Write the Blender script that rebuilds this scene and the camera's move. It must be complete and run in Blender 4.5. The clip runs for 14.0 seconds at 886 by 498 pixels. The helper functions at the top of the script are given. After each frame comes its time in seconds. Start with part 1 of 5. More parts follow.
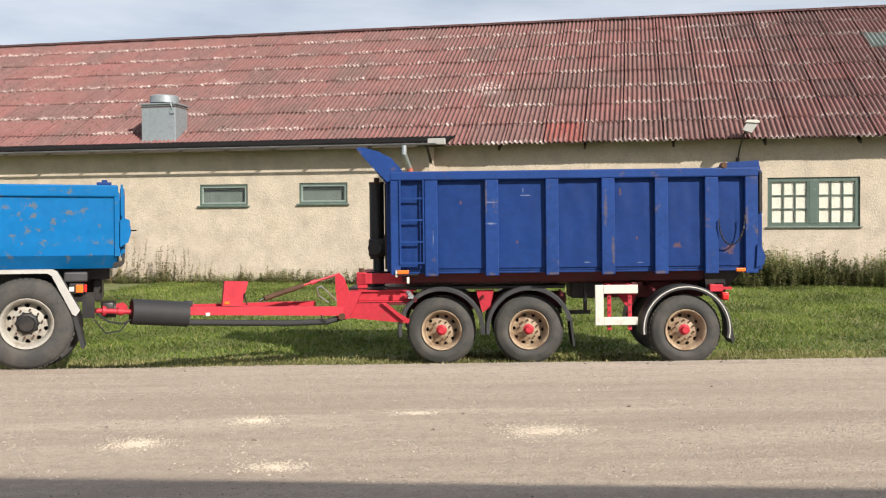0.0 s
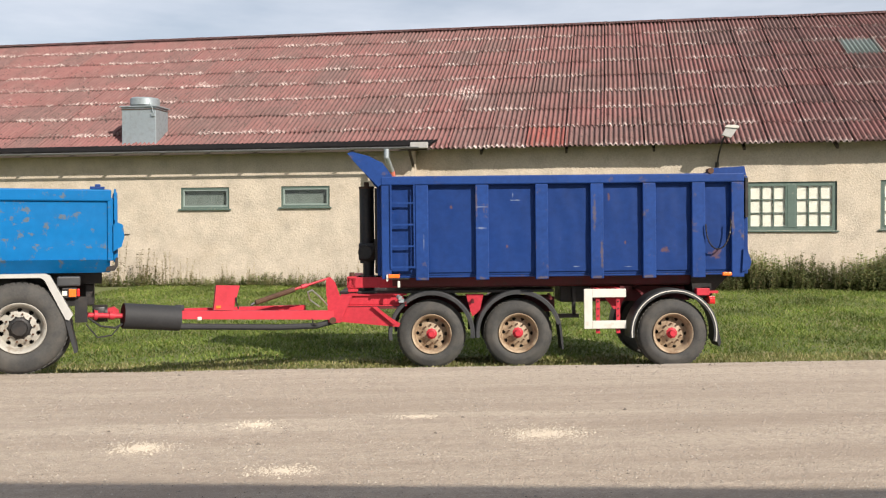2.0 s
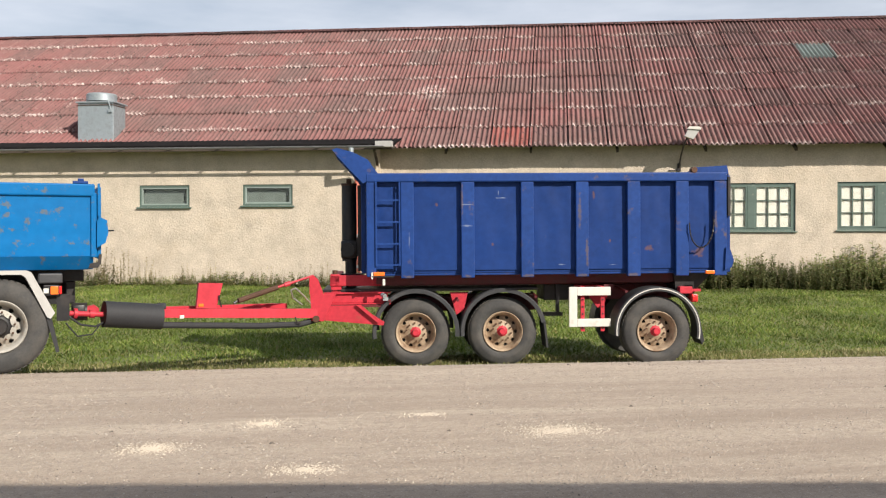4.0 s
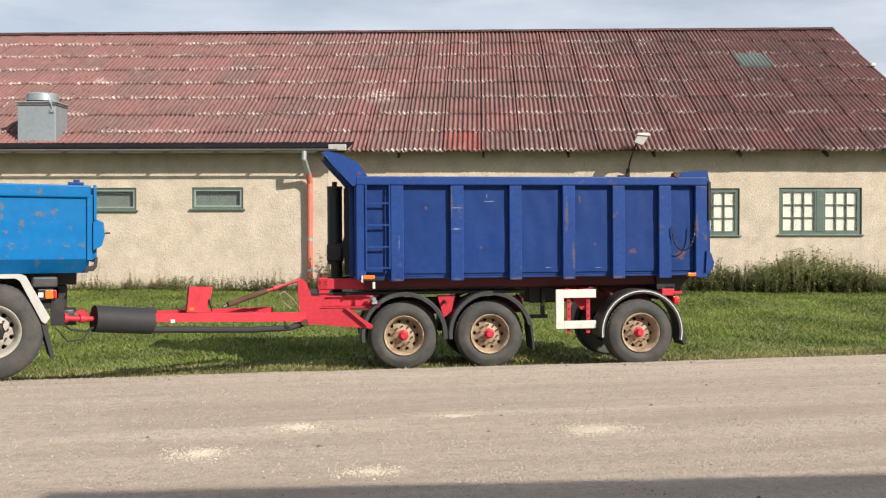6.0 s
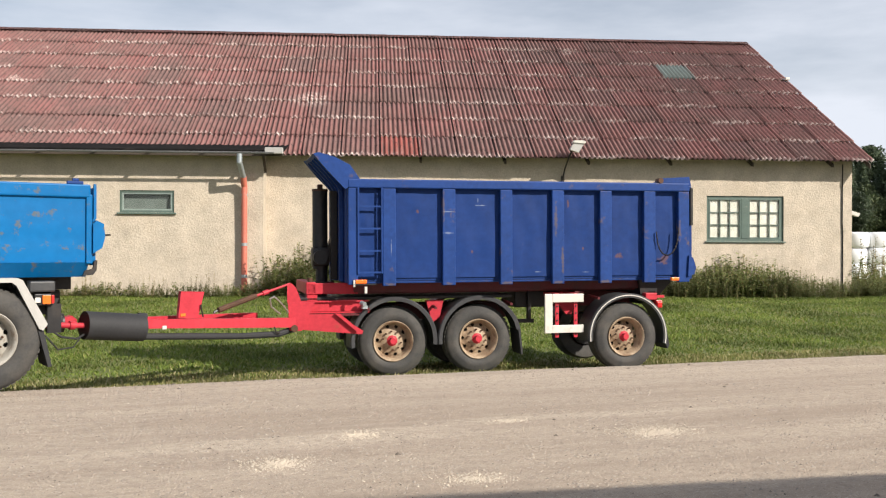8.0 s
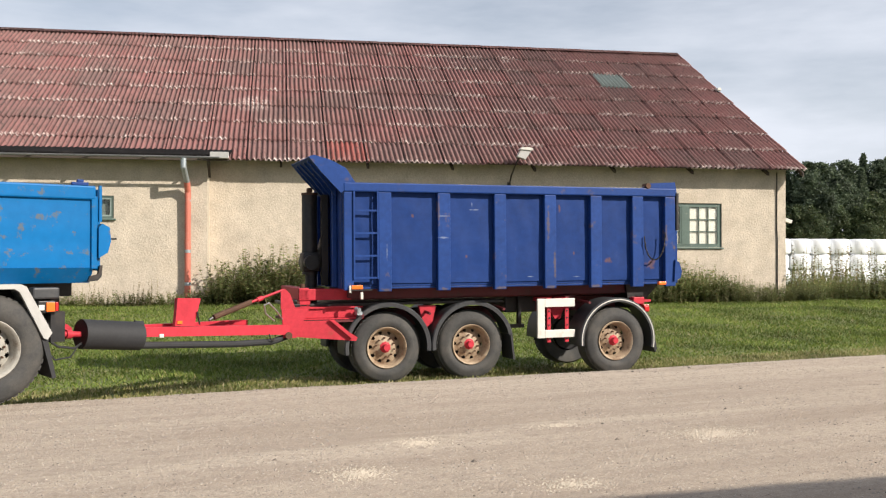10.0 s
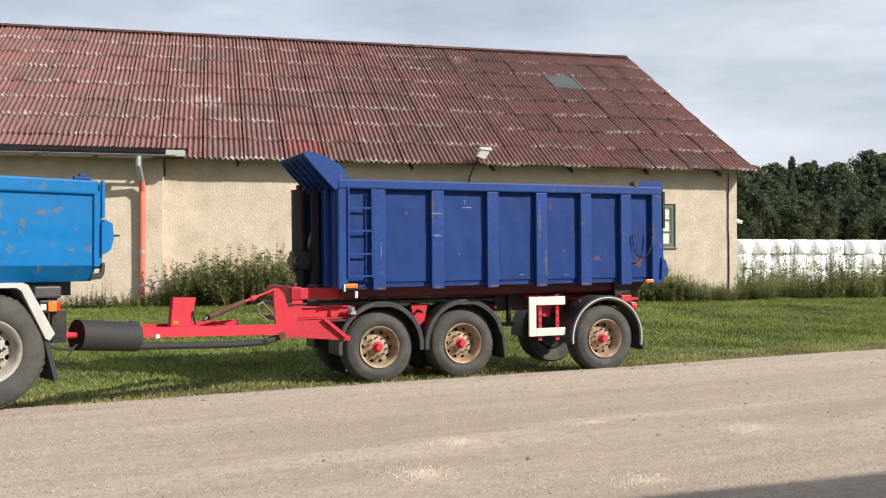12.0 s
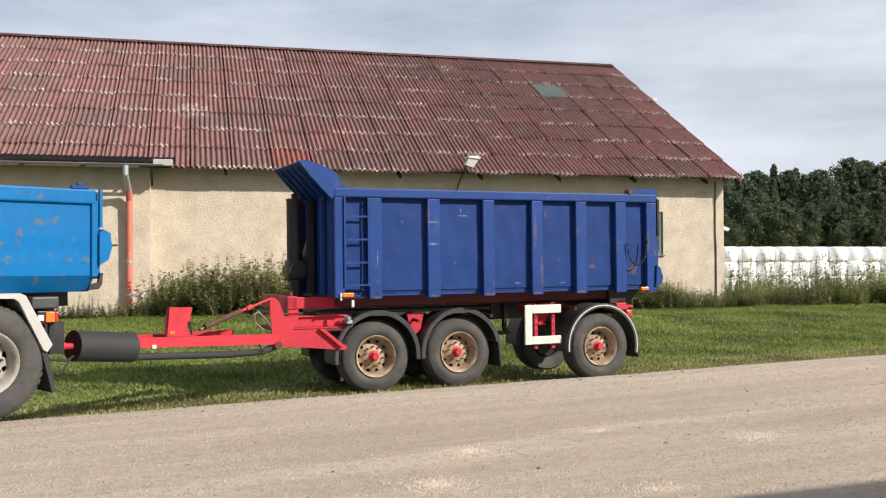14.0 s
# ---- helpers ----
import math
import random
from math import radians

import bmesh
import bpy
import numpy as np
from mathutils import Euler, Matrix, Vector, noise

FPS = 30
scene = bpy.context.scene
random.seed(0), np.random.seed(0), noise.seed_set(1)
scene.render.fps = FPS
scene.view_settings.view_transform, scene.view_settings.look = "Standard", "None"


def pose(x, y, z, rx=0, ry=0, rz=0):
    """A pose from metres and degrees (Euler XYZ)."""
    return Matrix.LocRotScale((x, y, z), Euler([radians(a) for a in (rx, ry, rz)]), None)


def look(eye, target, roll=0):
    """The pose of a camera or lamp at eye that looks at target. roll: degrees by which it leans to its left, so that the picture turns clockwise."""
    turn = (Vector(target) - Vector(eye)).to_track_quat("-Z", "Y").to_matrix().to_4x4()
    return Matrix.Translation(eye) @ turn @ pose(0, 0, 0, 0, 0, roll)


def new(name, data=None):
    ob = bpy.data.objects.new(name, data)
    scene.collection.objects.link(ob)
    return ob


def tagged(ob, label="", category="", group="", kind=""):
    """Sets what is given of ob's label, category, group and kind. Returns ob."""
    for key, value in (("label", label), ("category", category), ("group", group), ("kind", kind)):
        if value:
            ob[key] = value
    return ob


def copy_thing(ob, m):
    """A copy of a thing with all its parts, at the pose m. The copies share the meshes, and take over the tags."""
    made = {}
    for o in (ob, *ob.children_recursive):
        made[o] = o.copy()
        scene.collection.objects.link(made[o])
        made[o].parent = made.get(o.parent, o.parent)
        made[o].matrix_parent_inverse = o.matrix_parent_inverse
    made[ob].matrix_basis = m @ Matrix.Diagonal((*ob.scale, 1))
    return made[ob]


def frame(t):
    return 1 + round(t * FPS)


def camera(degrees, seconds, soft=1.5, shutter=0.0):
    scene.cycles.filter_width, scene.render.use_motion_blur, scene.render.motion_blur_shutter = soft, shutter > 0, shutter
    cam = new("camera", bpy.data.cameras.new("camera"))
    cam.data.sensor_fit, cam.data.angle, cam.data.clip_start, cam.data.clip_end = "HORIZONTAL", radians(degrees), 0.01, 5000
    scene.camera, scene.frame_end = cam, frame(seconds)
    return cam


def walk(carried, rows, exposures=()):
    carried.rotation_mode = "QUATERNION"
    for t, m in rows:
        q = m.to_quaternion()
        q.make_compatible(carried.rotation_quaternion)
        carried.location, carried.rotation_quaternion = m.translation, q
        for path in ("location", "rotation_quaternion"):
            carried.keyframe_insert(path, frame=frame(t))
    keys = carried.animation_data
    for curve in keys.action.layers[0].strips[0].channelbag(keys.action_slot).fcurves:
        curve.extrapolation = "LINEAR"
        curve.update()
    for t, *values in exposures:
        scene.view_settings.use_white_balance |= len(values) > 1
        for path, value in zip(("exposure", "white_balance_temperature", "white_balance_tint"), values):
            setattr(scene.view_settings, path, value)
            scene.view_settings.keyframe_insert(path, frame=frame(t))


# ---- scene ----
cam = camera(49.14, 14.0, soft=1.2)
PATH = [
    (0, look((2.843, -14.767, 2.012), (0.933, -4.964, 1.857), -0.22)),
    (0.5, look((2.8, -14.839, 2.043), (0.937, -5.027, 1.868), -0.27)),
    (1, look((2.754, -14.887, 2.054), (0.952, -5.064, 1.875), -0.26)),
    (1.5, look((2.707, -14.911, 2.047), (0.97, -5.075, 1.891), -0.18)),
    (2, look((2.64, -14.91, 2.038), (0.977, -5.06, 1.91), -0.16)),
    (2.5, look((2.534, -14.887, 2.024), (0.965, -5.021, 1.903), -0.19)),
    (3, look((2.397, -14.849, 2.002), (0.956, -4.963, 1.876), -0.08)),
    (5.5, look((1.365, -14.997, 1.98), (0.804, -5.013, 1.889), -0.00)),
    (6, look((1.076, -15.018, 1.969), (0.729, -5.025, 1.896), 0.05)),
    (6.5, look((0.747, -15.01, 1.956), (0.653, -5.011, 1.91), 0.10)),
    (7, look((0.369, -14.971, 1.95), (0.575, -4.973, 1.914), 0.14)),
    (7.5, look((-0.025, -14.908, 1.938), (0.467, -4.92, 1.917), 0.20)),
    (10, look((-1.621, -14.518, 1.878), (0.035, -4.664, 1.96), 0.09)),
    (10.5, look((-1.883, -14.44, 1.863), (0.022, -4.631, 1.947), 0.08)),
    (11, look((-2.114, -14.362, 1.853), (-0.009, -4.595, 1.926), 0.02)),
    (11.5, look((-2.302, -14.276, 1.837), (-0.069, -4.539, 1.921), 0.03)),
    (12, look((-2.47, -14.195, 1.824), (-0.138, -4.481, 1.924), -0.03)),
    (12.5, look((-2.607, -14.132, 1.817), (-0.181, -4.441, 1.942), -0.16)),
    (13, look((-2.672, -14.096, 1.813), (-0.19, -4.421, 1.952), -0.07)),
    (13.5, look((-2.673, -14.094, 1.813), (-0.17, -4.425, 1.971), -0.10)),
    (14, look((-2.646, -14.111, 1.823), (-0.146, -4.441, 2.011), -0.28)),
]
walk(cam, PATH)

# ---- light ----
SUN_AZ, SUN_EL = 48.0, 32.5      # degrees from the wall's normal to the right; height
sun_way = Vector((math.sin(radians(SUN_AZ)) * math.cos(radians(SUN_EL)),
                  -math.cos(radians(SUN_AZ)) * math.cos(radians(SUN_EL)), math.sin(radians(SUN_EL))))
sun_data = bpy.data.lights.new("sun", "SUN")
sun_data.energy, sun_data.angle, sun_data.color = 5.0, radians(0.55), (1.0, 0.93, 0.83)
sun = new("sun", sun_data)
sun.matrix_world = look(sun_way * 60, (0, 0, 0))
world = bpy.data.worlds.new("sky")
scene.world = world
world.use_nodes = True
wn, wl = world.node_tree.nodes, world.node_tree.links
wn.clear()
w_out, w_bg = wn.new("ShaderNodeOutputWorld"), wn.new("ShaderNodeBackground")
w_sky = wn.new("ShaderNodeTexSky")
w_sky.sky_type, w_sky.sun_disc = "NISHITA", False
w_sky.sun_elevation, w_sky.sun_rotation = radians(SUN_EL), radians(180 - SUN_AZ)
w_sky.dust_density, w_sky.air_density = 1.6, 1.0
w_co, w_map = wn.new("ShaderNodeTexCoord"), wn.new("ShaderNodeMapping")
w_map.inputs["Scale"].default_value = (1.0, 1.0, 4.5)
w_noise = wn.new("ShaderNodeTexNoise")
w_noise.inputs["Scale"].default_value, w_noise.inputs["Detail"].default_value = 1.7, 7
w_noise.inputs["Roughness"].default_value = 0.55
w_ramp = wn.new("ShaderNodeValToRGB")
w_ramp.color_ramp.elements[0].position, w_ramp.color_ramp.elements[1].position = 0.34, 0.66
w_ramp.color_ramp.elements[0].color, w_ramp.color_ramp.elements[1].color = (0.16,) * 3 + (1,), (0.92,) * 3 + (1,)
w_mix = wn.new("ShaderNodeMix")
w_mix.data_type = "RGBA"
w_mix.inputs["B"].default_value = (9.5, 9.95, 11.0, 1)
wl.new(w_co.outputs["Generated"], w_map.inputs["Vector"])
wl.new(w_map.outputs["Vector"], w_noise.inputs["Vector"])
wl.new(w_noise.outputs["Fac"], w_ramp.inputs["Fac"])
wl.new(w_ramp.outputs["Color"], w_mix.inputs["Factor"])
wl.new(w_sky.outputs["Color"], w_mix.inputs["A"])
wl.new(w_mix.outputs["Result"], w_bg.inputs["Color"])
wl.new(w_bg.outputs["Background"], w_out.inputs["Surface"])
w_bg.inputs["Strength"].default_value = 0.067
scene.view_settings.exposure = 0.44


# ---- materials ----
def material(name, colour, rough=0.6, metal=0.0, grain=30.0, spread=0.25, blotch=0.0, blotch_colour=None, blotch_scale=2.0,
             blotch_edge=(0.55, 0.62), bump=0.15, bump_scale=None, random_tint=0.0, coat=0.0, stretch=(1, 1, 1), wide=0.0, space="Object", gloss=0.5):
    """A two-scale procedural surface: fine grain, wide tone changes, and stains or wear with a shape of their own."""
    m = bpy.data.materials.new(name)
    m.use_nodes = True
    n, l = m.node_tree.nodes, m.node_tree.links
    b = n["Principled BSDF"]
    b.inputs["Roughness"].default_value, b.inputs["Metallic"].default_value = rough, metal
    b.inputs["Coat Weight"].default_value = coat
    b.inputs["Specular IOR Level"].default_value = gloss
    co, mp = n.new("ShaderNodeTexCoord"), n.new("ShaderNodeMapping")
    mp.inputs["Scale"].default_value = stretch
    if space == "World":
        geo = n.new("ShaderNodeNewGeometry")
        l.new(geo.outputs["Position"], mp.inputs["Vector"])
    else:
        l.new(co.outputs["Object"], mp.inputs["Vector"])

    def noise_tex(scale, detail=4, rough_=0.6):
        t = n.new("ShaderNodeTexNoise")
        t.inputs["Scale"].default_value, t.inputs["Detail"].default_value, t.inputs["Roughness"].default_value = scale, detail, rough_
        l.new(mp.outputs["Vector"], t.inputs["Vector"])
        return t

    fine, broad = noise_tex(grain, 5), noise_tex(max(wide, grain / 14), 3)
    add = n.new("ShaderNodeMath")
    add.operation = "ADD"
    l.new(fine.outputs["Fac"], add.inputs[0])
    l.new(broad.outputs["Fac"], add.inputs[1])
    rng = n.new("ShaderNodeMapRange")
    rng.inputs["From Min"].default_value, rng.inputs["From Max"].default_value = 0.6, 1.4
    rng.inputs["To Min"].default_value, rng.inputs["To Max"].default_value = 1 - spread, 1 + spread
    l.new(add.outputs[0], rng.inputs["Value"])
    value = rng.outputs["Result"]
    if random_tint:
        info = n.new("ShaderNodeObjectInfo")
        r2 = n.new("ShaderNodeMapRange")
        r2.inputs["To Min"].default_value, r2.inputs["To Max"].default_value = 1 - random_tint, 1 + random_tint
        l.new(info.outputs["Random"], r2.inputs["Value"])
        mul = n.new("ShaderNodeMath")
        mul.operation = "MULTIPLY"
        l.new(value, mul.inputs[0])
        l.new(r2.outputs["Result"], mul.inputs[1])
        value = mul.outputs[0]
    hsv = n.new("ShaderNodeHueSaturation")
    hsv.inputs["Color"].default_value = (*colour, 1)
    l.new(value, hsv.inputs["Value"])
    last = hsv.outputs["Color"]
    if blotch_colour:
        bt = noise_tex(blotch_scale, 9, 0.68)
        rp = n.new("ShaderNodeMapRange")
        rp.inputs["From Min"].default_value, rp.inputs["From Max"].default_value = blotch_edge
        rp.inputs["To Max"].default_value = blotch
        l.new(bt.outputs["Fac"], rp.inputs["Value"])
        mx = n.new("ShaderNodeMix")
        mx.data_type = "RGBA"
        mx.inputs["B"].default_value = (*blotch_colour, 1)
        l.new(rp.outputs["Result"], mx.inputs["Factor"])
        l.new(last, mx.inputs["A"])
        last = mx.outputs["Result"]
        rr = n.new("ShaderNodeMapRange")
        rr.inputs["To Min"].default_value, rr.inputs["To Max"].default_value = rough, max(rough, 0.8)
        l.new(rp.outputs["Result"], rr.inputs["Value"])
        l.new(rr.outputs["Result"], b.inputs["Roughness"])
    l.new(last, b.inputs["Base Color"])
    if bump:
        bp = n.new("ShaderNodeBump")
        bp.inputs["Strength"].default_value, bp.inputs["Distance"].default_value = bump, 0.01
        bf = noise_tex(bump_scale or grain * 1.3, 4)
        l.new(bf.outputs["Fac"], bp.inputs["Height"])
        l.new(bp.outputs["Normal"], b.inputs["Normal"])
    return m


M_BLUE = material("deep_blue_paint", (0.007, 0.032, 0.145), 0.5, gloss=0.2, grain=9, spread=0.26, blotch=0.45, blotch_colour=(0.07, 0.060, 0.060), blotch_scale=4.5, blotch_edge=(0.66, 0.74), bump=0.1, bump_scale=5)
M_BLUE_EDGE = material("worn_blue_paint", (0.010, 0.040, 0.170), 0.5, gloss=0.22, grain=14, spread=0.28, blotch=0.7, blotch_colour=(0.13, 0.085, 0.055), blotch_scale=4.2, blotch_edge=(0.60, 0.70), bump=0.12)
M_AZURE = material("bright_blue_paint", (0.001, 0.12, 0.33), 0.42, gloss=0.2, grain=8, spread=0.16, blotch=0.65, blotch_colour=(0.12, 0.11, 0.065), blotch_scale=7.5, blotch_edge=(0.57, 0.63), bump=0.1, bump_scale=5)
M_RED = material("red_paint", (0.44, 0.030, 0.046), 0.5, gloss=0.25, grain=16, spread=0.28, blotch=0.6, blotch_colour=(0.16, 0.05, 0.03), blotch_scale=4, blotch_edge=(0.62, 0.72), bump=0.12)
# frame red darkened to paint in the shade under the body, with grimy blotches
M_SHADERED = material("shaded_grimy_red_paint", (0.095, 0.008, 0.012), 0.6, grain=14, spread=0.25, blotch=0.7, blotch_colour=(0.06, 0.035, 0.03), blotch_scale=3, blotch_edge=(0.5, 0.65))
M_TYRE = material("tyre_rubber", (0.042, 0.041, 0.040), 0.82, grain=40, spread=0.3, blotch=0.6, blotch_colour=(0.125, 0.11, 0.09), blotch_scale=2.2, blotch_edge=(0.45, 0.75), bump=0.3)
M_RUBBER = material("black_rubber", (0.020, 0.020, 0.022), 0.72, grain=30, spread=0.3, bump=0.2)
M_GUARD = material("black_plastic", (0.035, 0.036, 0.039), 0.5, grain=30, spread=0.3, blotch=0.4, blotch_colour=(0.12, 0.11, 0.10), blotch_scale=4, blotch_edge=(0.5, 0.8))
M_RIM = material("dusty_cream_rim_paint", (0.37, 0.28, 0.19), 0.6, grain=30, spread=0.25, blotch=0.9, blotch_colour=(0.13, 0.07, 0.035), blotch_scale=5, blotch_edge=(0.44, 0.66))
M_RIM_PALE = material("pale_rim_paint", (0.36, 0.34, 0.30), 0.55, grain=30, spread=0.2, blotch=0.8, blotch_colour=(0.16, 0.11, 0.07), blotch_scale=6, blotch_edge=(0.5, 0.7))
M_BOLT = material("rusty_steel", (0.085, 0.042, 0.024), 0.75, 0.3, grain=50, spread=0.4)
M_STEEL = material("dark_oily_steel", (0.022, 0.021, 0.022), 0.42, 0.3, grain=20, spread=0.4, blotch=0.6, blotch_colour=(0.05, 0.035, 0.025), blotch_scale=5, blotch_edge=(0.45, 0.7))
M_CHROME = material("bright_steel", (0.5, 0.5, 0.5), 0.3, 0.9, grain=20, spread=0.2)
M_WHITE = material("white_paint", (0.56, 0.54, 0.49), 0.5, grain=18, spread=0.1, blotch=0.5, blotch_colour=(0.36, 0.30, 0.22), blotch_scale=5, blotch_edge=(0.6, 0.75))
M_DULLWHITE = material("grey_white_metal", (0.40, 0.39, 0.37), 0.5, 0.1, grain=12, spread=0.15, blotch=0.5, blotch_colour=(0.25, 0.22, 0.18), blotch_scale=5, blotch_edge=(0.55, 0.75))


def spotted(m, spots, colour, strength=0.5):
    """Rust or scratches with a shape of their own, at places (x, z, half width, half height) on the side of a thing."""
    n, l = m.node_tree.nodes, m.node_tree.links
    b = n["Principled BSDF"]
    co, sep, ns = n.new("ShaderNodeTexCoord"), n.new("ShaderNodeSeparateXYZ"), n.new("ShaderNodeTexNoise")
    ns.inputs["Scale"].default_value, ns.inputs["Detail"].default_value = 16, 6
    l.new(co.outputs["Object"], sep.inputs["Vector"])
    l.new(co.outputs["Object"], ns.inputs["Vector"])

    def calc(op, a, bb):
        t = n.new("ShaderNodeMath")
        t.operation = op
        for k, v in enumerate((a, bb)):
            if isinstance(v, (int, float)):
                t.inputs[k].default_value = v
            else:
                l.new(v, t.inputs[k])
        return t.outputs[0]

    best = None
    for x, z, rx, rz in spots:
        u = calc("DIVIDE", calc("SUBTRACT", sep.outputs["X"], x), rx)
        v = calc("DIVIDE", calc("SUBTRACT", sep.outputs["Z"], z), rz)
        d = calc("SQRT", calc("ADD", calc("MULTIPLY", u, u), calc("MULTIPLY", v, v)), 0.0)
        best = d if best is None else calc("MINIMUM", best, d)
    r = n.new("ShaderNodeMapRange")
    r.inputs["From Min"].default_value, r.inputs["From Max"].default_value = 1.0, 0.45
    r.inputs["To Max"].default_value = strength
    l.new(calc("ADD", best, calc("MULTIPLY", calc("SUBTRACT", ns.outputs["Fac"], 0.5), 2.4)), r.inputs["Value"])
    mx = n.new("ShaderNodeMix")
    mx.data_type = "RGBA"
    mx.inputs["B"].default_value = (*colour, 1)
    was = b.inputs["Base Color"].links[0].from_socket
    l.new(was, mx.inputs["A"])
    l.new(r.outputs["Result"], mx.inputs["Factor"])
    l.new(mx.outputs["Result"], b.inputs["Base Color"])


spotted(M_BLUE, [(3.55, 1.80, 0.075, 0.055), (4.33, 1.73, 0.09, 0.08), (0.30, 2.48, 0.025, 0.03), (2.70, 2.62, 0.02, 0.06), (2.95, 1.92, 0.02, 0.035), (1.15, 1.88, 0.025, 0.03)], (0.15, 0.070, 0.03), 0.55)
spotted(M_BLUE, [(1.28, 2.58, 0.10, 0.008), (1.24, 2.66, 0.007, 0.06), (2.2, 1.56, 0.06, 0.010), (3.0, 1.55, 0.08, 0.010)], (0.28, 0.33, 0.42), 0.45)
spotted(M_BLUE_EDGE, [(2.47, 2.35, 0.03, 0.30), (2.58, 1.75, 0.025, 0.25), (4.57, 2.2, 0.03, 0.18), (0.68, 2.55, 0.02, 0.25), (-0.15, 1.40, 0.09, 0.03), (0.77, 1.40, 0.09, 0.03), (1.67, 1.40, 0.09, 0.03), (2.5, 1.40, 0.09, 0.03), (3.3, 1.40, 0.09, 0.03), (4.2, 2.98, 0.10, 0.05)], (0.13, 0.09, 0.055), 0.55)
spotted(M_BLUE_EDGE, [(0.77, 2.16, 0.09, 0.018), (0.76, 2.48, 0.09, 0.008), (-0.12, 1.95, 0.008, 0.12)], (0.36, 0.40, 0.46), 0.35)
M_ORANGE = material("orange_lens", (0.85, 0.16, 0.02), 0.25, grain=60, spread=0.1, bump=0.3, coat=0.5)
M_REDLENS = material("red_lens", (0.65, 0.02, 0.02), 0.25, grain=60, spread=0.1, bump=0.3, coat=0.5)
M_GALV = material("galvanised_sheet", (0.36, 0.40, 0.42), 0.42, 0.55, grain=10, spread=0.15, blotch=0.5, blotch_colour=(0.30, 0.32, 0.33), blotch_scale=7, blotch_edge=(0.5, 0.6))
M_DARKTIN = material("black_roofing_felt", (0.012, 0.011, 0.011), 0.95, gloss=0.05, grain=12, spread=0.4, blotch=0.5, blotch_colour=(0.07, 0.06, 0.055), blotch_scale=3, blotch_edge=(0.56, 0.7))
M_GUTTER = material("grey_gutter_metal", (0.20, 0.20, 0.205), 0.6, 0.3, grain=12, spread=0.3)
M_PIPE = material("salmon_red_pipe_paint", (0.50, 0.145, 0.10), 0.5, grain=12, spread=0.15, blotch=0.5, blotch_colour=(0.42, 0.28, 0.22), blotch_scale=4, blotch_edge=(0.55, 0.75))
M_WOOD = material("weathered_dark_wood", (0.06, 0.045, 0.035), 0.8, grain=20, spread=0.4, stretch=(0.3, 4, 4))
M_GREENWOOD = material("grey_green_window_paint", (0.085, 0.125, 0.105), 0.55, grain=18, spread=0.25, blotch=0.7, blotch_colour=(0.26, 0.27, 0.23), blotch_scale=7, blotch_edge=(0.6, 0.7))
M_CURTAIN = material("white_cloth_behind_glass", (0.72, 0.70, 0.63), 0.9, grain=3, spread=0.1, stretch=(5, 1, 0.5), bump=0.4, bump_scale=3)
# sky reflection of the low windows, put into the colour of their backing
M_GLASSBACK = material("glass_reflection_tone", (0.15, 0.18, 0.165), 0.9, grain=3, spread=0.3)
M_BALE = material("white_stretch_film", (0.84, 0.85, 0.87), 0.42, grain=4, spread=0.04, bump=0.25, bump_scale=6, stretch=(1, 1, 3), coat=0.3)
M_BARK = material("grey_brown_bark", (0.10, 0.075, 0.055), 0.9, grain=6, spread=0.4, stretch=(1, 1, 0.3))
M_BIRCH = material("pale_birch_bark", (0.42, 0.40, 0.36), 0.8, grain=6, spread=0.3, blotch=0.8, blotch_colour=(0.05, 0.05, 0.05), blotch_scale=4, blotch_edge=(0.56, 0.6))
M_PLASTER = material("cream_roughcast_plaster", (0.485, 0.416, 0.333), 0.92, grain=24, spread=0.28, blotch=0.4, blotch_colour=(0.46, 0.37, 0.27), blotch_scale=0.9, blotch_edge=(0.5, 0.72), bump=1.0, bump_scale=15, space="World")
M_PLASTER.node_tree.nodes["Bump"].inputs["Distance"].default_value = 0.022
M_CONCRETE = material("grey_shed_wall", (0.4, 0.37, 0.33), 0.9, grain=10, spread=0.2)


def glass_material():
    m = bpy.data.materials.new("window_glass")
    m.use_nodes = True
    n, l = m.node_tree.nodes, m.node_tree.links
    n.clear()
    out, gl, tr, mix, fr = (n.new("ShaderNode" + k) for k in ("OutputMaterial", "BsdfGlossy", "BsdfTransparent", "MixShader", "Fresnel"))
    gl.inputs["Roughness"].default_value = 0.04
    tr.inputs["Color"].default_value = (0.96, 0.97, 0.96, 1)
    fr.inputs["IOR"].default_value = 1.6
    l.new(fr.outputs["Fac"], mix.inputs["Fac"])
    l.new(tr.outputs["BSDF"], mix.inputs[1])
    l.new(gl.outputs["BSDF"], mix.inputs[2])
    l.new(mix.outputs["Shader"], out.inputs["Surface"])
    return m


M_GLASS = glass_material()


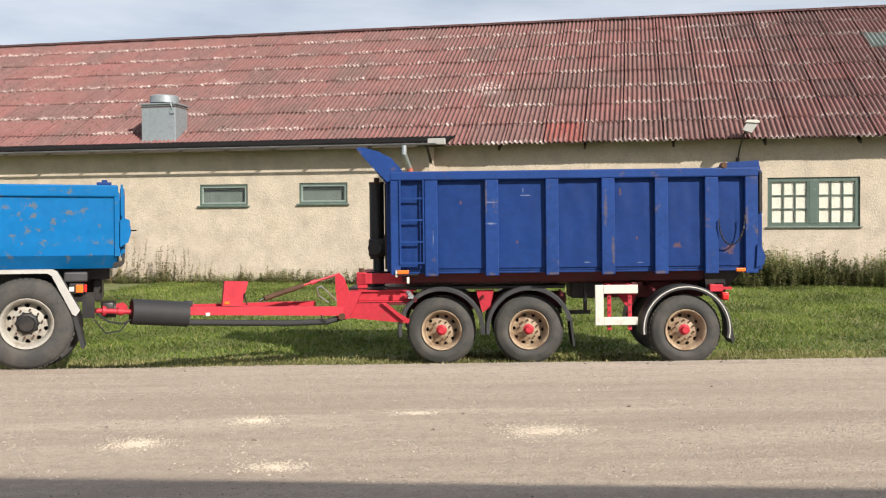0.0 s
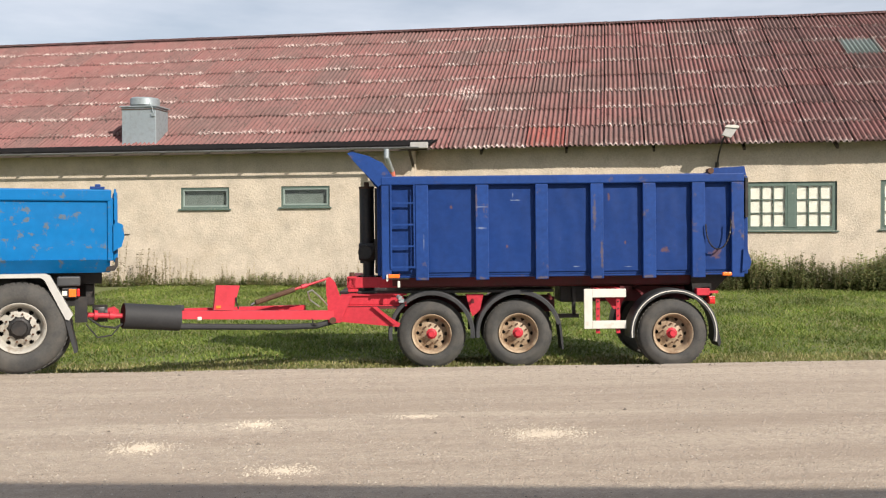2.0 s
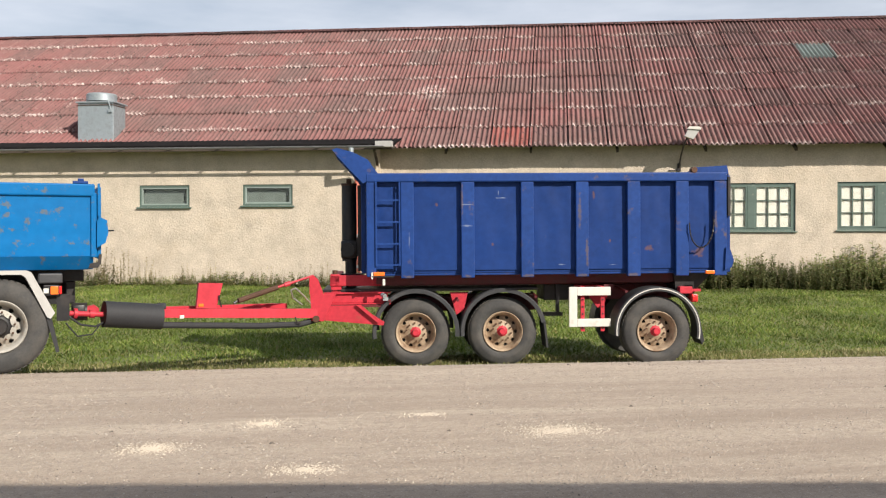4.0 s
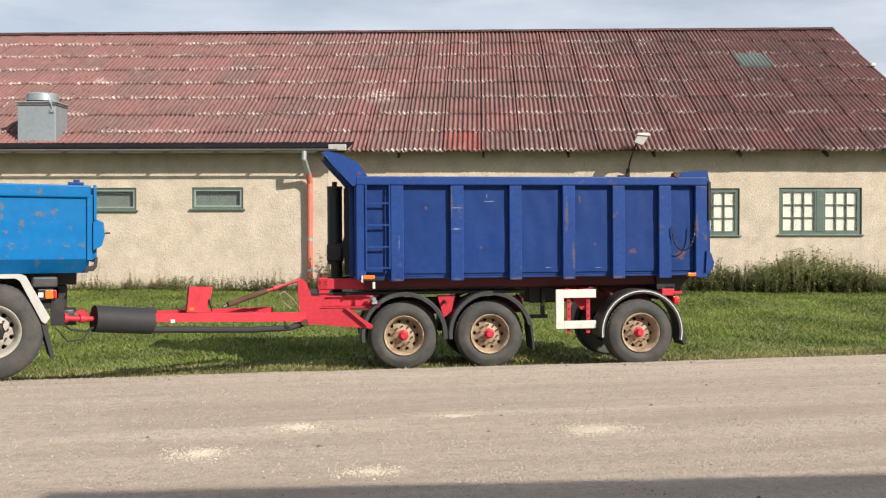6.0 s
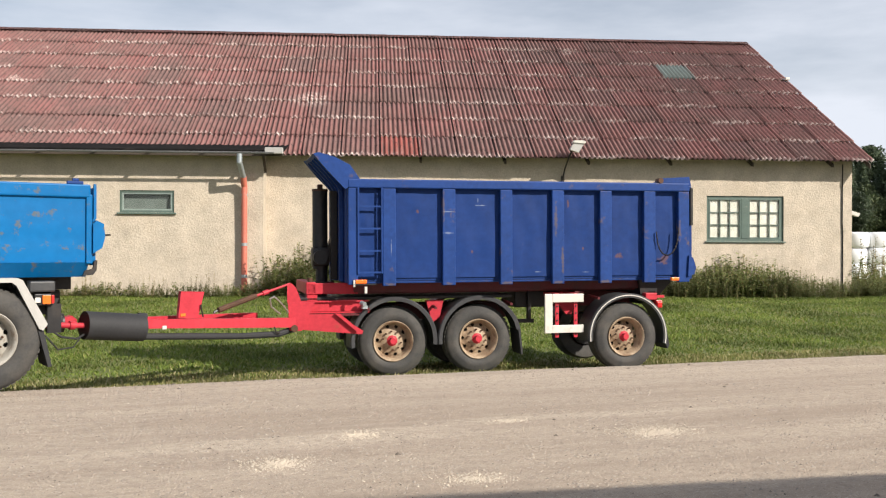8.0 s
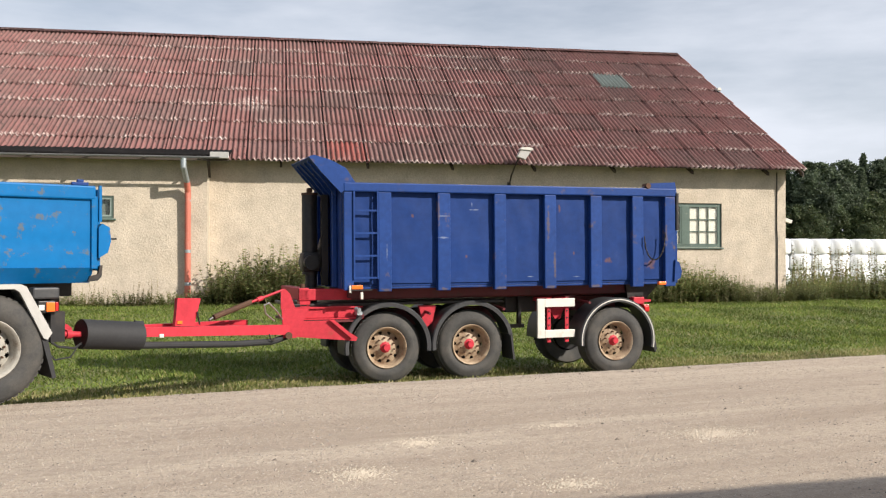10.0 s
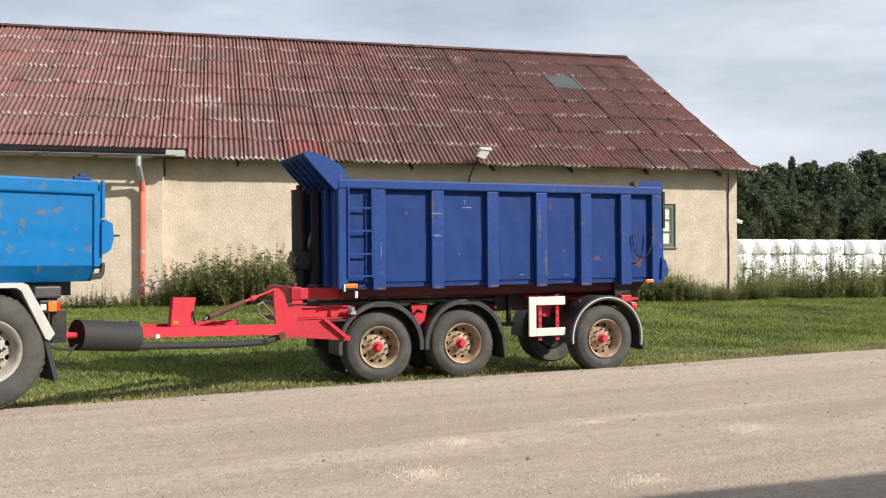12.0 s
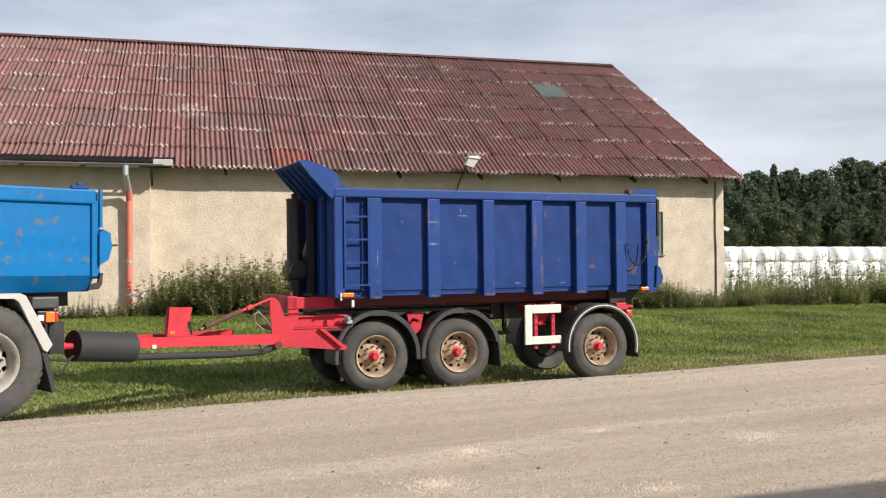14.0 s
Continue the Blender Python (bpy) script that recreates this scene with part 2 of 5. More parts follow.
def leaf_material(name, dark, light, dry=None, dry_share=0.2):
    m = bpy.data.materials.new(name)
    m.use_nodes = True
    n, l = m.node_tree.nodes, m.node_tree.links
    b = n["Principled BSDF"]
    b.inputs["Roughness"].default_value = 0.6
    geo = n.new("ShaderNodeNewGeometry")
    ramp = n.new("ShaderNodeValToRGB")
    e = ramp.color_ramp.elements
    e[0].color, e[1].color = (*dark, 1), (*light, 1)
    if dry:
        e[1].position = 1 - dry_share
        k = e.new(1.0)
        k.color = (*dry, 1)
    l.new(geo.outputs["Random Per Island"], ramp.inputs["Fac"])
    ns = n.new("ShaderNodeTexNoise")
    ns.inputs["Scale"].default_value, ns.inputs["Detail"].default_value = 0.55, 4
    l.new(geo.outputs["Position"], ns.inputs["Vector"])
    rg = n.new("ShaderNodeMapRange")
    rg.inputs["From Min"].default_value, rg.inputs["From Max"].default_value = 0.3, 0.7
    rg.inputs["To Min"].default_value, rg.inputs["To Max"].default_value = 0.5, 1.5
    l.new(ns.outputs["Fac"], rg.inputs["Value"])
    hs = n.new("ShaderNodeHueSaturation")
    l.new(ramp.outputs["Color"], hs.inputs["Color"])
    l.new(rg.outputs["Result"], hs.inputs["Value"])
    l.new(hs.outputs["Color"], b.inputs["Base Color"])
    tl, mix = n.new("ShaderNodeBsdfTranslucent"), n.new("ShaderNodeMixShader")
    l.new(hs.outputs["Color"], tl.inputs["Color"])
    mix.inputs["Fac"].default_value = 0.42
    out = n["Material Output"]
    l.new(b.outputs["BSDF"], mix.inputs[1])
    l.new(tl.outputs["BSDF"], mix.inputs[2])
    l.new(mix.outputs["Shader"], out.inputs["Surface"])
    return m


M_GRASS = leaf_material("grass_blades", (0.080, 0.125, 0.018), (0.178, 0.230, 0.040), (0.31, 0.27, 0.11), 0.18)
M_DRYGRASS = leaf_material("dry_verge_grass", (0.12, 0.15, 0.035), (0.27, 0.25, 0.09), (0.42, 0.36, 0.20), 0.4)
M_WEED = leaf_material("weed_leaves", (0.125, 0.170, 0.052), (0.265, 0.295, 0.115), (0.34, 0.26, 0.13), 0.22)
M_SEED = leaf_material("dry_weed_stems", (0.12, 0.11, 0.045), (0.26, 0.22, 0.10), (0.35, 0.28, 0.15), 0.3)
M_PINE = leaf_material("pine_needles", (0.056, 0.080, 0.048), (0.100, 0.130, 0.070))
M_BROADLEAF = leaf_material("broad_leaves", (0.055, 0.080, 0.036), (0.105, 0.135, 0.056), (0.15, 0.135, 0.06), 0.12)


def ground_material():
    """Soil and short turf under the blades."""
    m = material("turf_soil", (0.11, 0.128, 0.034), 0.95, grain=9, spread=0.35, blotch=0.8, blotch_colour=(0.26, 0.22, 0.11), blotch_scale=0.7, blotch_edge=(0.5, 0.7), bump=0.6, bump_scale=30, space="World")
    return m


def gravel_material():
    m = bpy.data.materials.new("packed_gravel")
    m.use_nodes = True
    n, l = m.node_tree.nodes, m.node_tree.links
    b = n["Principled BSDF"]
    b.inputs["Roughness"].default_value = 0.95
    geo, mp = n.new("ShaderNodeNewGeometry"), n.new("ShaderNodeMapping")
    mp.inputs["Rotation"].default_value = (0, 0, radians(-14.9))
    l.new(geo.outputs["Position"], mp.inputs["Vector"])
    lane = n.new("ShaderNodeMapping")
    lane.inputs["Scale"].default_value = (0.10, 1.0, 1.0)
    l.new(mp.outputs["Vector"], lane.inputs["Vector"])

    def tex(kind, scale, detail=5, src=mp):
        t = n.new("ShaderNodeTex" + kind)
        t.inputs["Scale"].default_value = scale
        if kind == "Noise":
            t.inputs["Detail"].default_value = detail
            t.inputs["Roughness"].default_value = 0.65
        l.new(src.outputs["Vector"], t.inputs["Vector"])
        return t

    def blend(fac, a, bb, lo, hi, top):
        r = n.new("ShaderNodeMapRange")
        r.inputs["From Min"].default_value, r.inputs["From Max"].default_value, r.inputs["To Max"].default_value = lo, hi, top
        l.new(fac, r.inputs["Value"])
        x = n.new("ShaderNodeMix")
        x.data_type = "RGBA"
        l.new(r.outputs["Result"], x.inputs["Factor"])
        if isinstance(a, tuple):
            x.inputs["A"].default_value = (*a, 1)
        else:
            l.new(a, x.inputs["A"])
        x.inputs["B"].default_value = (*bb, 1)
        return x.outputs["Result"]

    c = blend(tex("Noise", 1.1, 6, lane).outputs["Fac"], (0.355, 0.28, 0.213), (0.47, 0.385, 0.30), 0.38, 0.62, 1.0)
    c = blend(tex("Noise", 11, 7).outputs["Fac"], c, (0.27, 0.215, 0.17), 0.48, 0.66, 0.6)
    c = blend(tex("Noise", 32, 6).outputs["Fac"], c, (0.17, 0.13, 0.10), 0.56, 0.70, 0.6)
    c = blend(tex("Noise", 55, 3).outputs["Fac"], c, (0.62, 0.55, 0.46), 0.57, 0.70, 0.8)
    c = blend(tex("Noise", 90, 3).outputs["Fac"], c, (0.10, 0.08, 0.065), 0.60, 0.70, 0.75)
    c = blend(tex("Noise", 2.4, 6, lane).outputs["Fac"], c, (0.30, 0.235, 0.18), 0.52, 0.68, 0.6)
    l.new(c, b.inputs["Base Color"])
    bp = n.new("ShaderNodeBump")
    bp.inputs["Strength"].default_value, bp.inputs["Distance"].default_value = 0.8, 0.03
    l.new(tex("Noise", 36, 6).outputs["Fac"], bp.inputs["Height"])
    l.new(bp.outputs["Normal"], b.inputs["Normal"])
    return m


def roof_material(name, base, lichen=0.85, fresh=0.0):
    """Weathered red fibre cement: grey-brown wear, shade painted into the valleys, black moss specks, and white lichen
    that sits on the lower lip of each sheet.
    """
    m = bpy.data.materials.new(name)
    m.use_nodes = True
    n, l = m.node_tree.nodes, m.node_tree.links
    b = n["Principled BSDF"]
    b.inputs["Roughness"].default_value = 0.85
    co, geo, info = n.new("ShaderNodeTexCoord"), n.new("ShaderNodeNewGeometry"), n.new("ShaderNodeObjectInfo")

    def tex(scale, detail, stretch=(1, 1, 1)):
        mp = n.new("ShaderNodeMapping")
        mp.inputs["Scale"].default_value = stretch
        l.new(geo.outputs["Position"], mp.inputs["Vector"])
        t = n.new("ShaderNodeTexNoise")
        t.inputs["Scale"].default_value, t.inputs["Detail"].default_value, t.inputs["Roughness"].default_value = scale, detail, 0.65
        l.new(mp.outputs["Vector"], t.inputs["Vector"])
        return t.outputs["Fac"]

    def ranged(v, a, bb, c=0.0, d=1.0):
        r = n.new("ShaderNodeMapRange")
        for k, x in zip(("From Min", "From Max", "To Min", "To Max"), (a, bb, c, d)):
            r.inputs[k].default_value = x
        l.new(v, r.inputs["Value"])
        return r.outputs["Result"]

    def calc(op, a, bb):
        t = n.new("ShaderNodeMath")
        t.operation = op
        for k, x in enumerate((a, bb)):
            if isinstance(x, float):
                t.inputs[k].default_value = x
            else:
                l.new(x, t.inputs[k])
        return t.outputs[0]

    def mixed(f, a, bb):
        x = n.new("ShaderNodeMix")
        x.data_type = "RGBA"
        l.new(f, x.inputs["Factor"])
        for k, v in (("A", a), ("B", bb)):
            if isinstance(v, tuple):
                x.inputs[k].default_value = (*v, 1)
            else:
                l.new(v, x.inputs[k])
        return x.outputs["Result"]

    c = mixed(ranged(tex(0.35, 5), 0.38, 0.64), base, (0.165, 0.088, 0.080))
    c = mixed(ranged(info.outputs["Random"], 0.55, 1.0, 0.0, 0.55), c, (0.120, 0.080, 0.074))
    c = mixed(ranged(tex(5.0, 6, (1.0, 0.25, 0.25)), 0.5, 0.75, 0.0, 0.6), c, (0.27, 0.15, 0.135))
    sep = n.new("ShaderNodeSeparateXYZ")
    l.new(co.outputs["Object"], sep.inputs["Vector"])
    # cosine stripes put the valleys' shade into the sheet colour, broken up by noise
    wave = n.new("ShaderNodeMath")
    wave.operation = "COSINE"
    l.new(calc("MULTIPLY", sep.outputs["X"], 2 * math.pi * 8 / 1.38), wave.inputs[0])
    valley_shade = calc("MULTIPLY", ranged(wave.outputs[0], 0.1, -0.8), ranged(tex(1.6, 5), 0.3, 0.6, 0.2, 0.85))
    c = mixed(valley_shade, c, (0.062, 0.042, 0.038))
    c = mixed(ranged(tex(7.0, 4), 0.60, 0.645, 0.0, 0.9), c, (0.030, 0.020, 0.018))
    lip = calc("MULTIPLY", ranged(sep.outputs["Y"], 0.55, 0.0), calc("MULTIPLY", ranged(tex(0.6, 5), 0.45, 0.53), ranged(tex(4.5, 5), 0.43, 0.54)))
    spots = calc("ADD", ranged(tex(6.0, 7), 0.53, 0.60), calc("MULTIPLY", ranged(sep.outputs["Y"], 0.30, 0.04), 0.85))
    c = mixed(calc("MULTIPLY", calc("MULTIPLY", lip, spots), lichen), c, (0.64, 0.53, 0.49))
    c = mixed(calc("MULTIPLY", ranged(tex(0.9, 7), 0.66, 0.74), ranged(tex(14.0, 5), 0.47, 0.56)), c, (0.58, 0.47, 0.43))
    far = n.new("ShaderNodeVectorMath")
    far.operation = "DISTANCE"
    far.inputs[1].default_value = (-2.6, 22.4, 7.6)
    l.new(geo.outputs["Position"], far.inputs[0])
    c = mixed(calc("MULTIPLY", ranged(far.outputs["Value"], 0.85, 0.1), ranged(tex(9.0, 6), 0.50, 0.57)), c, (0.66, 0.58, 0.54))
    l.new(c, b.inputs["Base Color"])
    bp = n.new("ShaderNodeBump")
    bp.inputs["Strength"].default_value, bp.inputs["Distance"].default_value = 0.4, 0.01
    l.new(tex(26.0, 5), bp.inputs["Height"])
    l.new(bp.outputs["Normal"], b.inputs["Normal"])
    return m


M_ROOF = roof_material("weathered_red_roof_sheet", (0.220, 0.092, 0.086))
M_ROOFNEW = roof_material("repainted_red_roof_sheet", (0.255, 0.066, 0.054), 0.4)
M_TURF, M_GRAVEL = ground_material(), gravel_material()
M_CHALK = material("pale_crushed_stone", (0.50, 0.43, 0.345), 0.95, grain=30, spread=0.2, bump=0.6, bump_scale=40, space="World")


# ---- mesh helpers ----
def box(bm, x0, x1, y0, y1, z0, z1, bevel=0.0):
    r = bmesh.ops.create_cube(bm, size=1, matrix=Matrix.Translation(((x0 + x1) / 2, (y0 + y1) / 2, (z0 + z1) / 2)) @ Matrix.Diagonal((abs(x1 - x0), abs(y1 - y0), abs(z1 - z0), 1)))
    if bevel:
        edges = list({e for v in r["verts"] for e in v.link_edges})
        bmesh.ops.bevel(bm, geom=edges, offset=bevel, segments=2, affect="EDGES", profile=0.5)
    return bm


def rod(bm, a, b, r, seg=12, r2=None, caps=True):
    a, b = Vector(a), Vector(b)
    way = b - a
    m = Matrix.Translation((a + b) / 2) @ way.to_track_quat("Z", "Y").to_matrix().to_4x4()
    bmesh.ops.create_cone(bm, cap_ends=caps, segments=seg, radius1=r, radius2=r if r2 is None else r2, depth=way.length, matrix=m)
    return bm


def tube(bm, pts, r, seg=8):
    for a, b in zip(pts, pts[1:]):
        rod(bm, a, b, r, seg)
    for p in pts[1:-1]:
        bmesh.ops.create_uvsphere(bm, u_segments=seg, v_segments=max(4, seg // 2), radius=r * 1.01, matrix=Matrix.Translation(p))
    return bm


def slab(bm, pts, y0, y1):
    """A plate with the given outline in x and z, from y0 to y1."""
    lo = [bm.verts.new((x, y0, z)) for x, z in pts]
    hi = [bm.verts.new((x, y1, z)) for x, z in pts]
    bm.faces.new(lo)
    bm.faces.new(hi[::-1])
    for k in range(len(pts)):
        j = (k + 1) % len(pts)
        bm.faces.new((lo[j], lo[k], hi[k], hi[j]))
    bmesh.ops.recalc_face_normals(bm, faces=bm.faces)
    return bm


def turned(bm, profile, seg=40, closed=False):
    """A surface of revolution about the y axis from (radius, y) pairs."""
    rings = [[bm.verts.new((r * math.cos(2 * math.pi * k / seg), y, r * math.sin(2 * math.pi * k / seg))) for k in range(seg)] for r, y in profile]
    pairs = list(zip(rings, rings[1:])) + ([(rings[-1], rings[0])] if closed else [])
    for a, b in pairs:
        for k in range(seg):
            j = (k + 1) % seg
            bm.faces.new((a[k], a[j], b[j], b[k]))
    bmesh.ops.recalc_face_normals(bm, faces=bm.faces)
    return bm


def mesh_of(name, bm, mat, smooth=None):
    me = bpy.data.meshes.new(name)
    if smooth is not None:
        for f in bm.faces:
            f.smooth = True
        for e in bm.edges:
            if len(e.link_faces) == 2 and e.calc_face_angle(0) > radians(smooth):
                e.smooth = False
    bm.to_mesh(me)
    bm.free()
    me.materials.append(mat)
    return me


def part(name, bm, mat, parent=None, label="", smooth=35):
    ob = new(name, mesh_of(name, bm, mat, smooth))
    ob.parent = parent
    if label:
        ob["label"] = label
    return ob


def thing(name, m, label, category, group="", kind=""):
    ob = new(name)
    ob.matrix_world = m
    return tagged(ob, label, category, group, kind)


def B():
    return bmesh.new()


def quick(name, verts, faces, mat, parent=None):
    me = bpy.data.meshes.new(name)
    me.from_pydata(verts, [], faces)
    me.materials.append(mat)
    ob = new(name, me)
    ob.parent = parent
    return ob


# ---- ground ----
EDGE = Vector((-4.55, -1.95))
EDGE_WAY = Vector((math.cos(radians(14.9)), math.sin(radians(14.9))))
EDGE_IN = Vector((EDGE_WAY.y, -EDGE_WAY.x))


def step(t):
    t = min(1.0, max(0.0, t))
    return t * t * (3 - 2 * t)


def verge(x, y):
    """Metres from the road's edge towards the road's middle."""
    return (Vector((x, y)) - EDGE).dot(EDGE_IN)


def height(x, y):
    """The lie of the land: a raised road, level grass, and a slight rise to the barn."""
    s = verge(x, y)
    z = 0.33 * step(s / 2.0) - 0.33 * step((s - 9.0) / 3.0)
    z += 0.35 * step((y - 4.0) / 12.0)
    far = math.hypot(x, y)
    z += 0.035 * noise.noise((x * 0.5, y * 0.5, 0)) * (1 if s < 0 else 0.3)
    return z + (0.9 * step((far - 32) / 70))


def sheet(name, xs, ys, mat, up=0.0, keep=None):
    xs, ys = list(xs), list(ys)
    verts = [(x, y, height(x, y) + up) for y in ys for x in xs]
    w = len(xs)
    faces = [(j * w + i, j * w + i + 1, (j + 1) * w + i + 1, (j + 1) * w + i) for j in range(len(ys) - 1) for i in range(w - 1)]
    ob = quick(name, verts, faces, mat)
    for p in ob.data.polygons:
        p.use_smooth = True
    return ob


def spaced(*runs):
    out = []
    for a, b, n in runs:
        out += [a + (b - a) * k / n for k in range(n)]
    return out + [runs[-1][1]]


tagged(sheet("ground", spaced((-900, -60, 8), (-60, -16, 22), (-16, 30, 92), (30, 90, 20), (90, 900, 8)),
             spaced((-900, -60, 8), (-60, -20, 10), (-20, 20, 80), (20, 120, 40), (120, 1500, 10)), M_TURF, -0.015),
       "uneven green grass field with bare soil showing through", "grass", kind="structure")

# the gravel road: rows across from the ragged edge to the far side
road_verts, road_faces = [], []
ALONG, ACROSS = 260, 26
for i in range(ALONG + 1):
    u = -45 + 90 * i / ALONG
    ragged = 0.10 * noise.noise((u * 1.3, 3.1, 0)) + 0.06 * noise.noise((u * 5.0, 8.2, 0))
    for j in range(ACROSS + 1):
        s = ragged + (9.0 - ragged) * (j / ACROSS) ** 1.3
        p = EDGE + EDGE_WAY * u + EDGE_IN * s
        z = height(p.x, p.y) + (0.012 if j else -0.02) + 0.008 * noise.noise((p.x * 2, p.y * 2, 4))
        road_verts.append((p.x, p.y, z))
for i in range(ALONG):
    for j in range(ACROSS):
        a = i * (ACROSS + 1) + j
        road_faces.append((a, a + 1, a + ACROSS + 2, a + ACROSS + 1))
road = quick("road", road_verts, road_faces, M_GRAVEL)
for p in road.data.polygons:
    p.use_smooth = True
tagged(road, "packed pale gravel road with wheel tracks", "road", kind="structure")


# ---- the barn ----
WALL_Y, ANNEX_Y, EAVE_Y, EAVE_Z, RIDGE_Y, RIDGE_Z = 18.6, 17.7, 17.9, 4.985, 29.3, 11.5
SLOPE = math.atan2(RIDGE_Z - EAVE_Z, RIDGE_Y - EAVE_Y)
LEFT_END, RIGHT_END = -36.0, 16.75
barn = thing("barn", pose(0, 0, 0), "long cream plastered barn with a weathered red corrugated roof", "barn")


def pierced(bm, x0, x1, z0, z1, y0, y1, holes):
    """A wall with rectangular openings (x0, x1, z0, z1) that go right through it."""
    xs = sorted({x0, x1, *(v for h in holes for v in h[:2])})
    for a, b in zip(xs, xs[1:]):
        cuts = sorted((h[2], h[3]) for h in holes if h[0] <= a and h[1] >= b)
        z = z0
        for lo, hi in cuts + [(z1, z1)]:
            if lo > z:
                box(bm, a, b, y0, y1, z, lo)
            z = hi
    bmesh.ops.remove_doubles(bm, verts=bm.verts, dist=0.0005)
    return bm


BIG = [(7.23, 10.1, 2.21, 3.82), (11.44, 14.24, 2.24, 3.84)]
SMALL = [(-12.37, -10.54, 3.05, 3.81), (-8.63, -6.86, 3.09, 3.82)]
part("wall", pierced(B(), -3.95, RIGHT_END, -0.3, 5.28, WALL_Y, WALL_Y + 0.35, BIG), M_PLASTER, barn, "cream roughcast plaster front wall", None)
part("wall", pierced(B(), LEFT_END, -3.95, -0.3, 5.04, ANNEX_Y, ANNEX_Y + 0.3, SMALL), M_PLASTER, barn, "projecting cream plaster wall", None)
part("wall", box(B(), -4.25, -3.95, ANNEX_Y + 0.3, WALL_Y + 0.35, -0.3, 5.28), M_PLASTER, barn, smooth=None)
gable = [(WALL_Y + 0.35, -0.3), (39.6, -0.3), (39.6, 5.26), (RIDGE_Y, RIDGE_Z - 0.18), (WALL_Y + 0.35, 5.46)]


def gable_wall(x0, x1):
    bm = B()
    a = [bm.verts.new((x0, y, z)) for y, z in gable]
    b = [bm.verts.new((x1, y, z)) for y, z in gable]
    bm.faces.new(a[::-1])
    bm.faces.new(b)
    for k in range(5):
        bm.faces.new((a[k], a[(k + 1) % 5], b[(k + 1) % 5], b[k]))
    bmesh.ops.recalc_face_normals(bm, faces=bm.faces)
    return bm


part("wall", gable_wall(RIGHT_END - 0.35, RIGHT_END), M_PLASTER, barn, "cream plaster gable wall", None)
part("wall", gable_wall(LEFT_END, LEFT_END + 0.35), M_PLASTER, barn, smooth=None)
part("wall", box(B(), LEFT_END, RIGHT_END, 39.6, 39.9, -0.3, 5.26), M_PLASTER, barn, smooth=None)


def slope_slab(bm, x0, x1, y0, z0, y1, z1, thick):
    v = []
    for x in (x0, x1):
        for y, z in ((y0, z0), (y1, z1), (y1, z1 - thick), (y0, z0 - thick)):
            v.append(bm.verts.new((x, y, z)))
    for f in ((0, 1, 2, 3), (7, 6, 5, 4), (0, 4, 5, 1), (1, 5, 6, 2), (2, 6, 7, 3), (3, 7, 4, 0)):
        bm.faces.new([v[k] for k in f])
    bmesh.ops.recalc_face_normals(bm, faces=bm.faces)
    return bm


roof = part("roof", slope_slab(B(), LEFT_END - 0.3, RIGHT_END + 0.3, EAVE_Y + 0.45, EAVE_Z + 0.2, RIDGE_Y, RIDGE_Z - 0.06, 0.10), M_WOOD, barn, "red corrugated fibre cement roof with white lichen", None)
part("back_slope", slope_slab(B(), LEFT_END - 0.3, RIGHT_END + 0.35, 40.5, EAVE_Z, RIDGE_Y, RIDGE_Z + 0.02, 0.09), M_ROOF, roof, smooth=None)
for k in range(8):
    x = 15.8 - 2.9 * k
    if x > -3.6:
        part("rafter_end", slope_slab(B(), x - 0.04, x + 0.04, EAVE_Y + 0.2, EAVE_Z - 0.02, WALL_Y, EAVE_Z + 0.21, 0.12), M_WOOD, roof, smooth=None)
part("verge_board", slope_slab(B(), RIGHT_END + 0.30, RIGHT_END + 0.335, EAVE_Y + 0.02, EAVE_Z - 0.03, RIDGE_Y, RIDGE_Z - 0.05, 0.17), M_WOOD, roof, smooth=None)

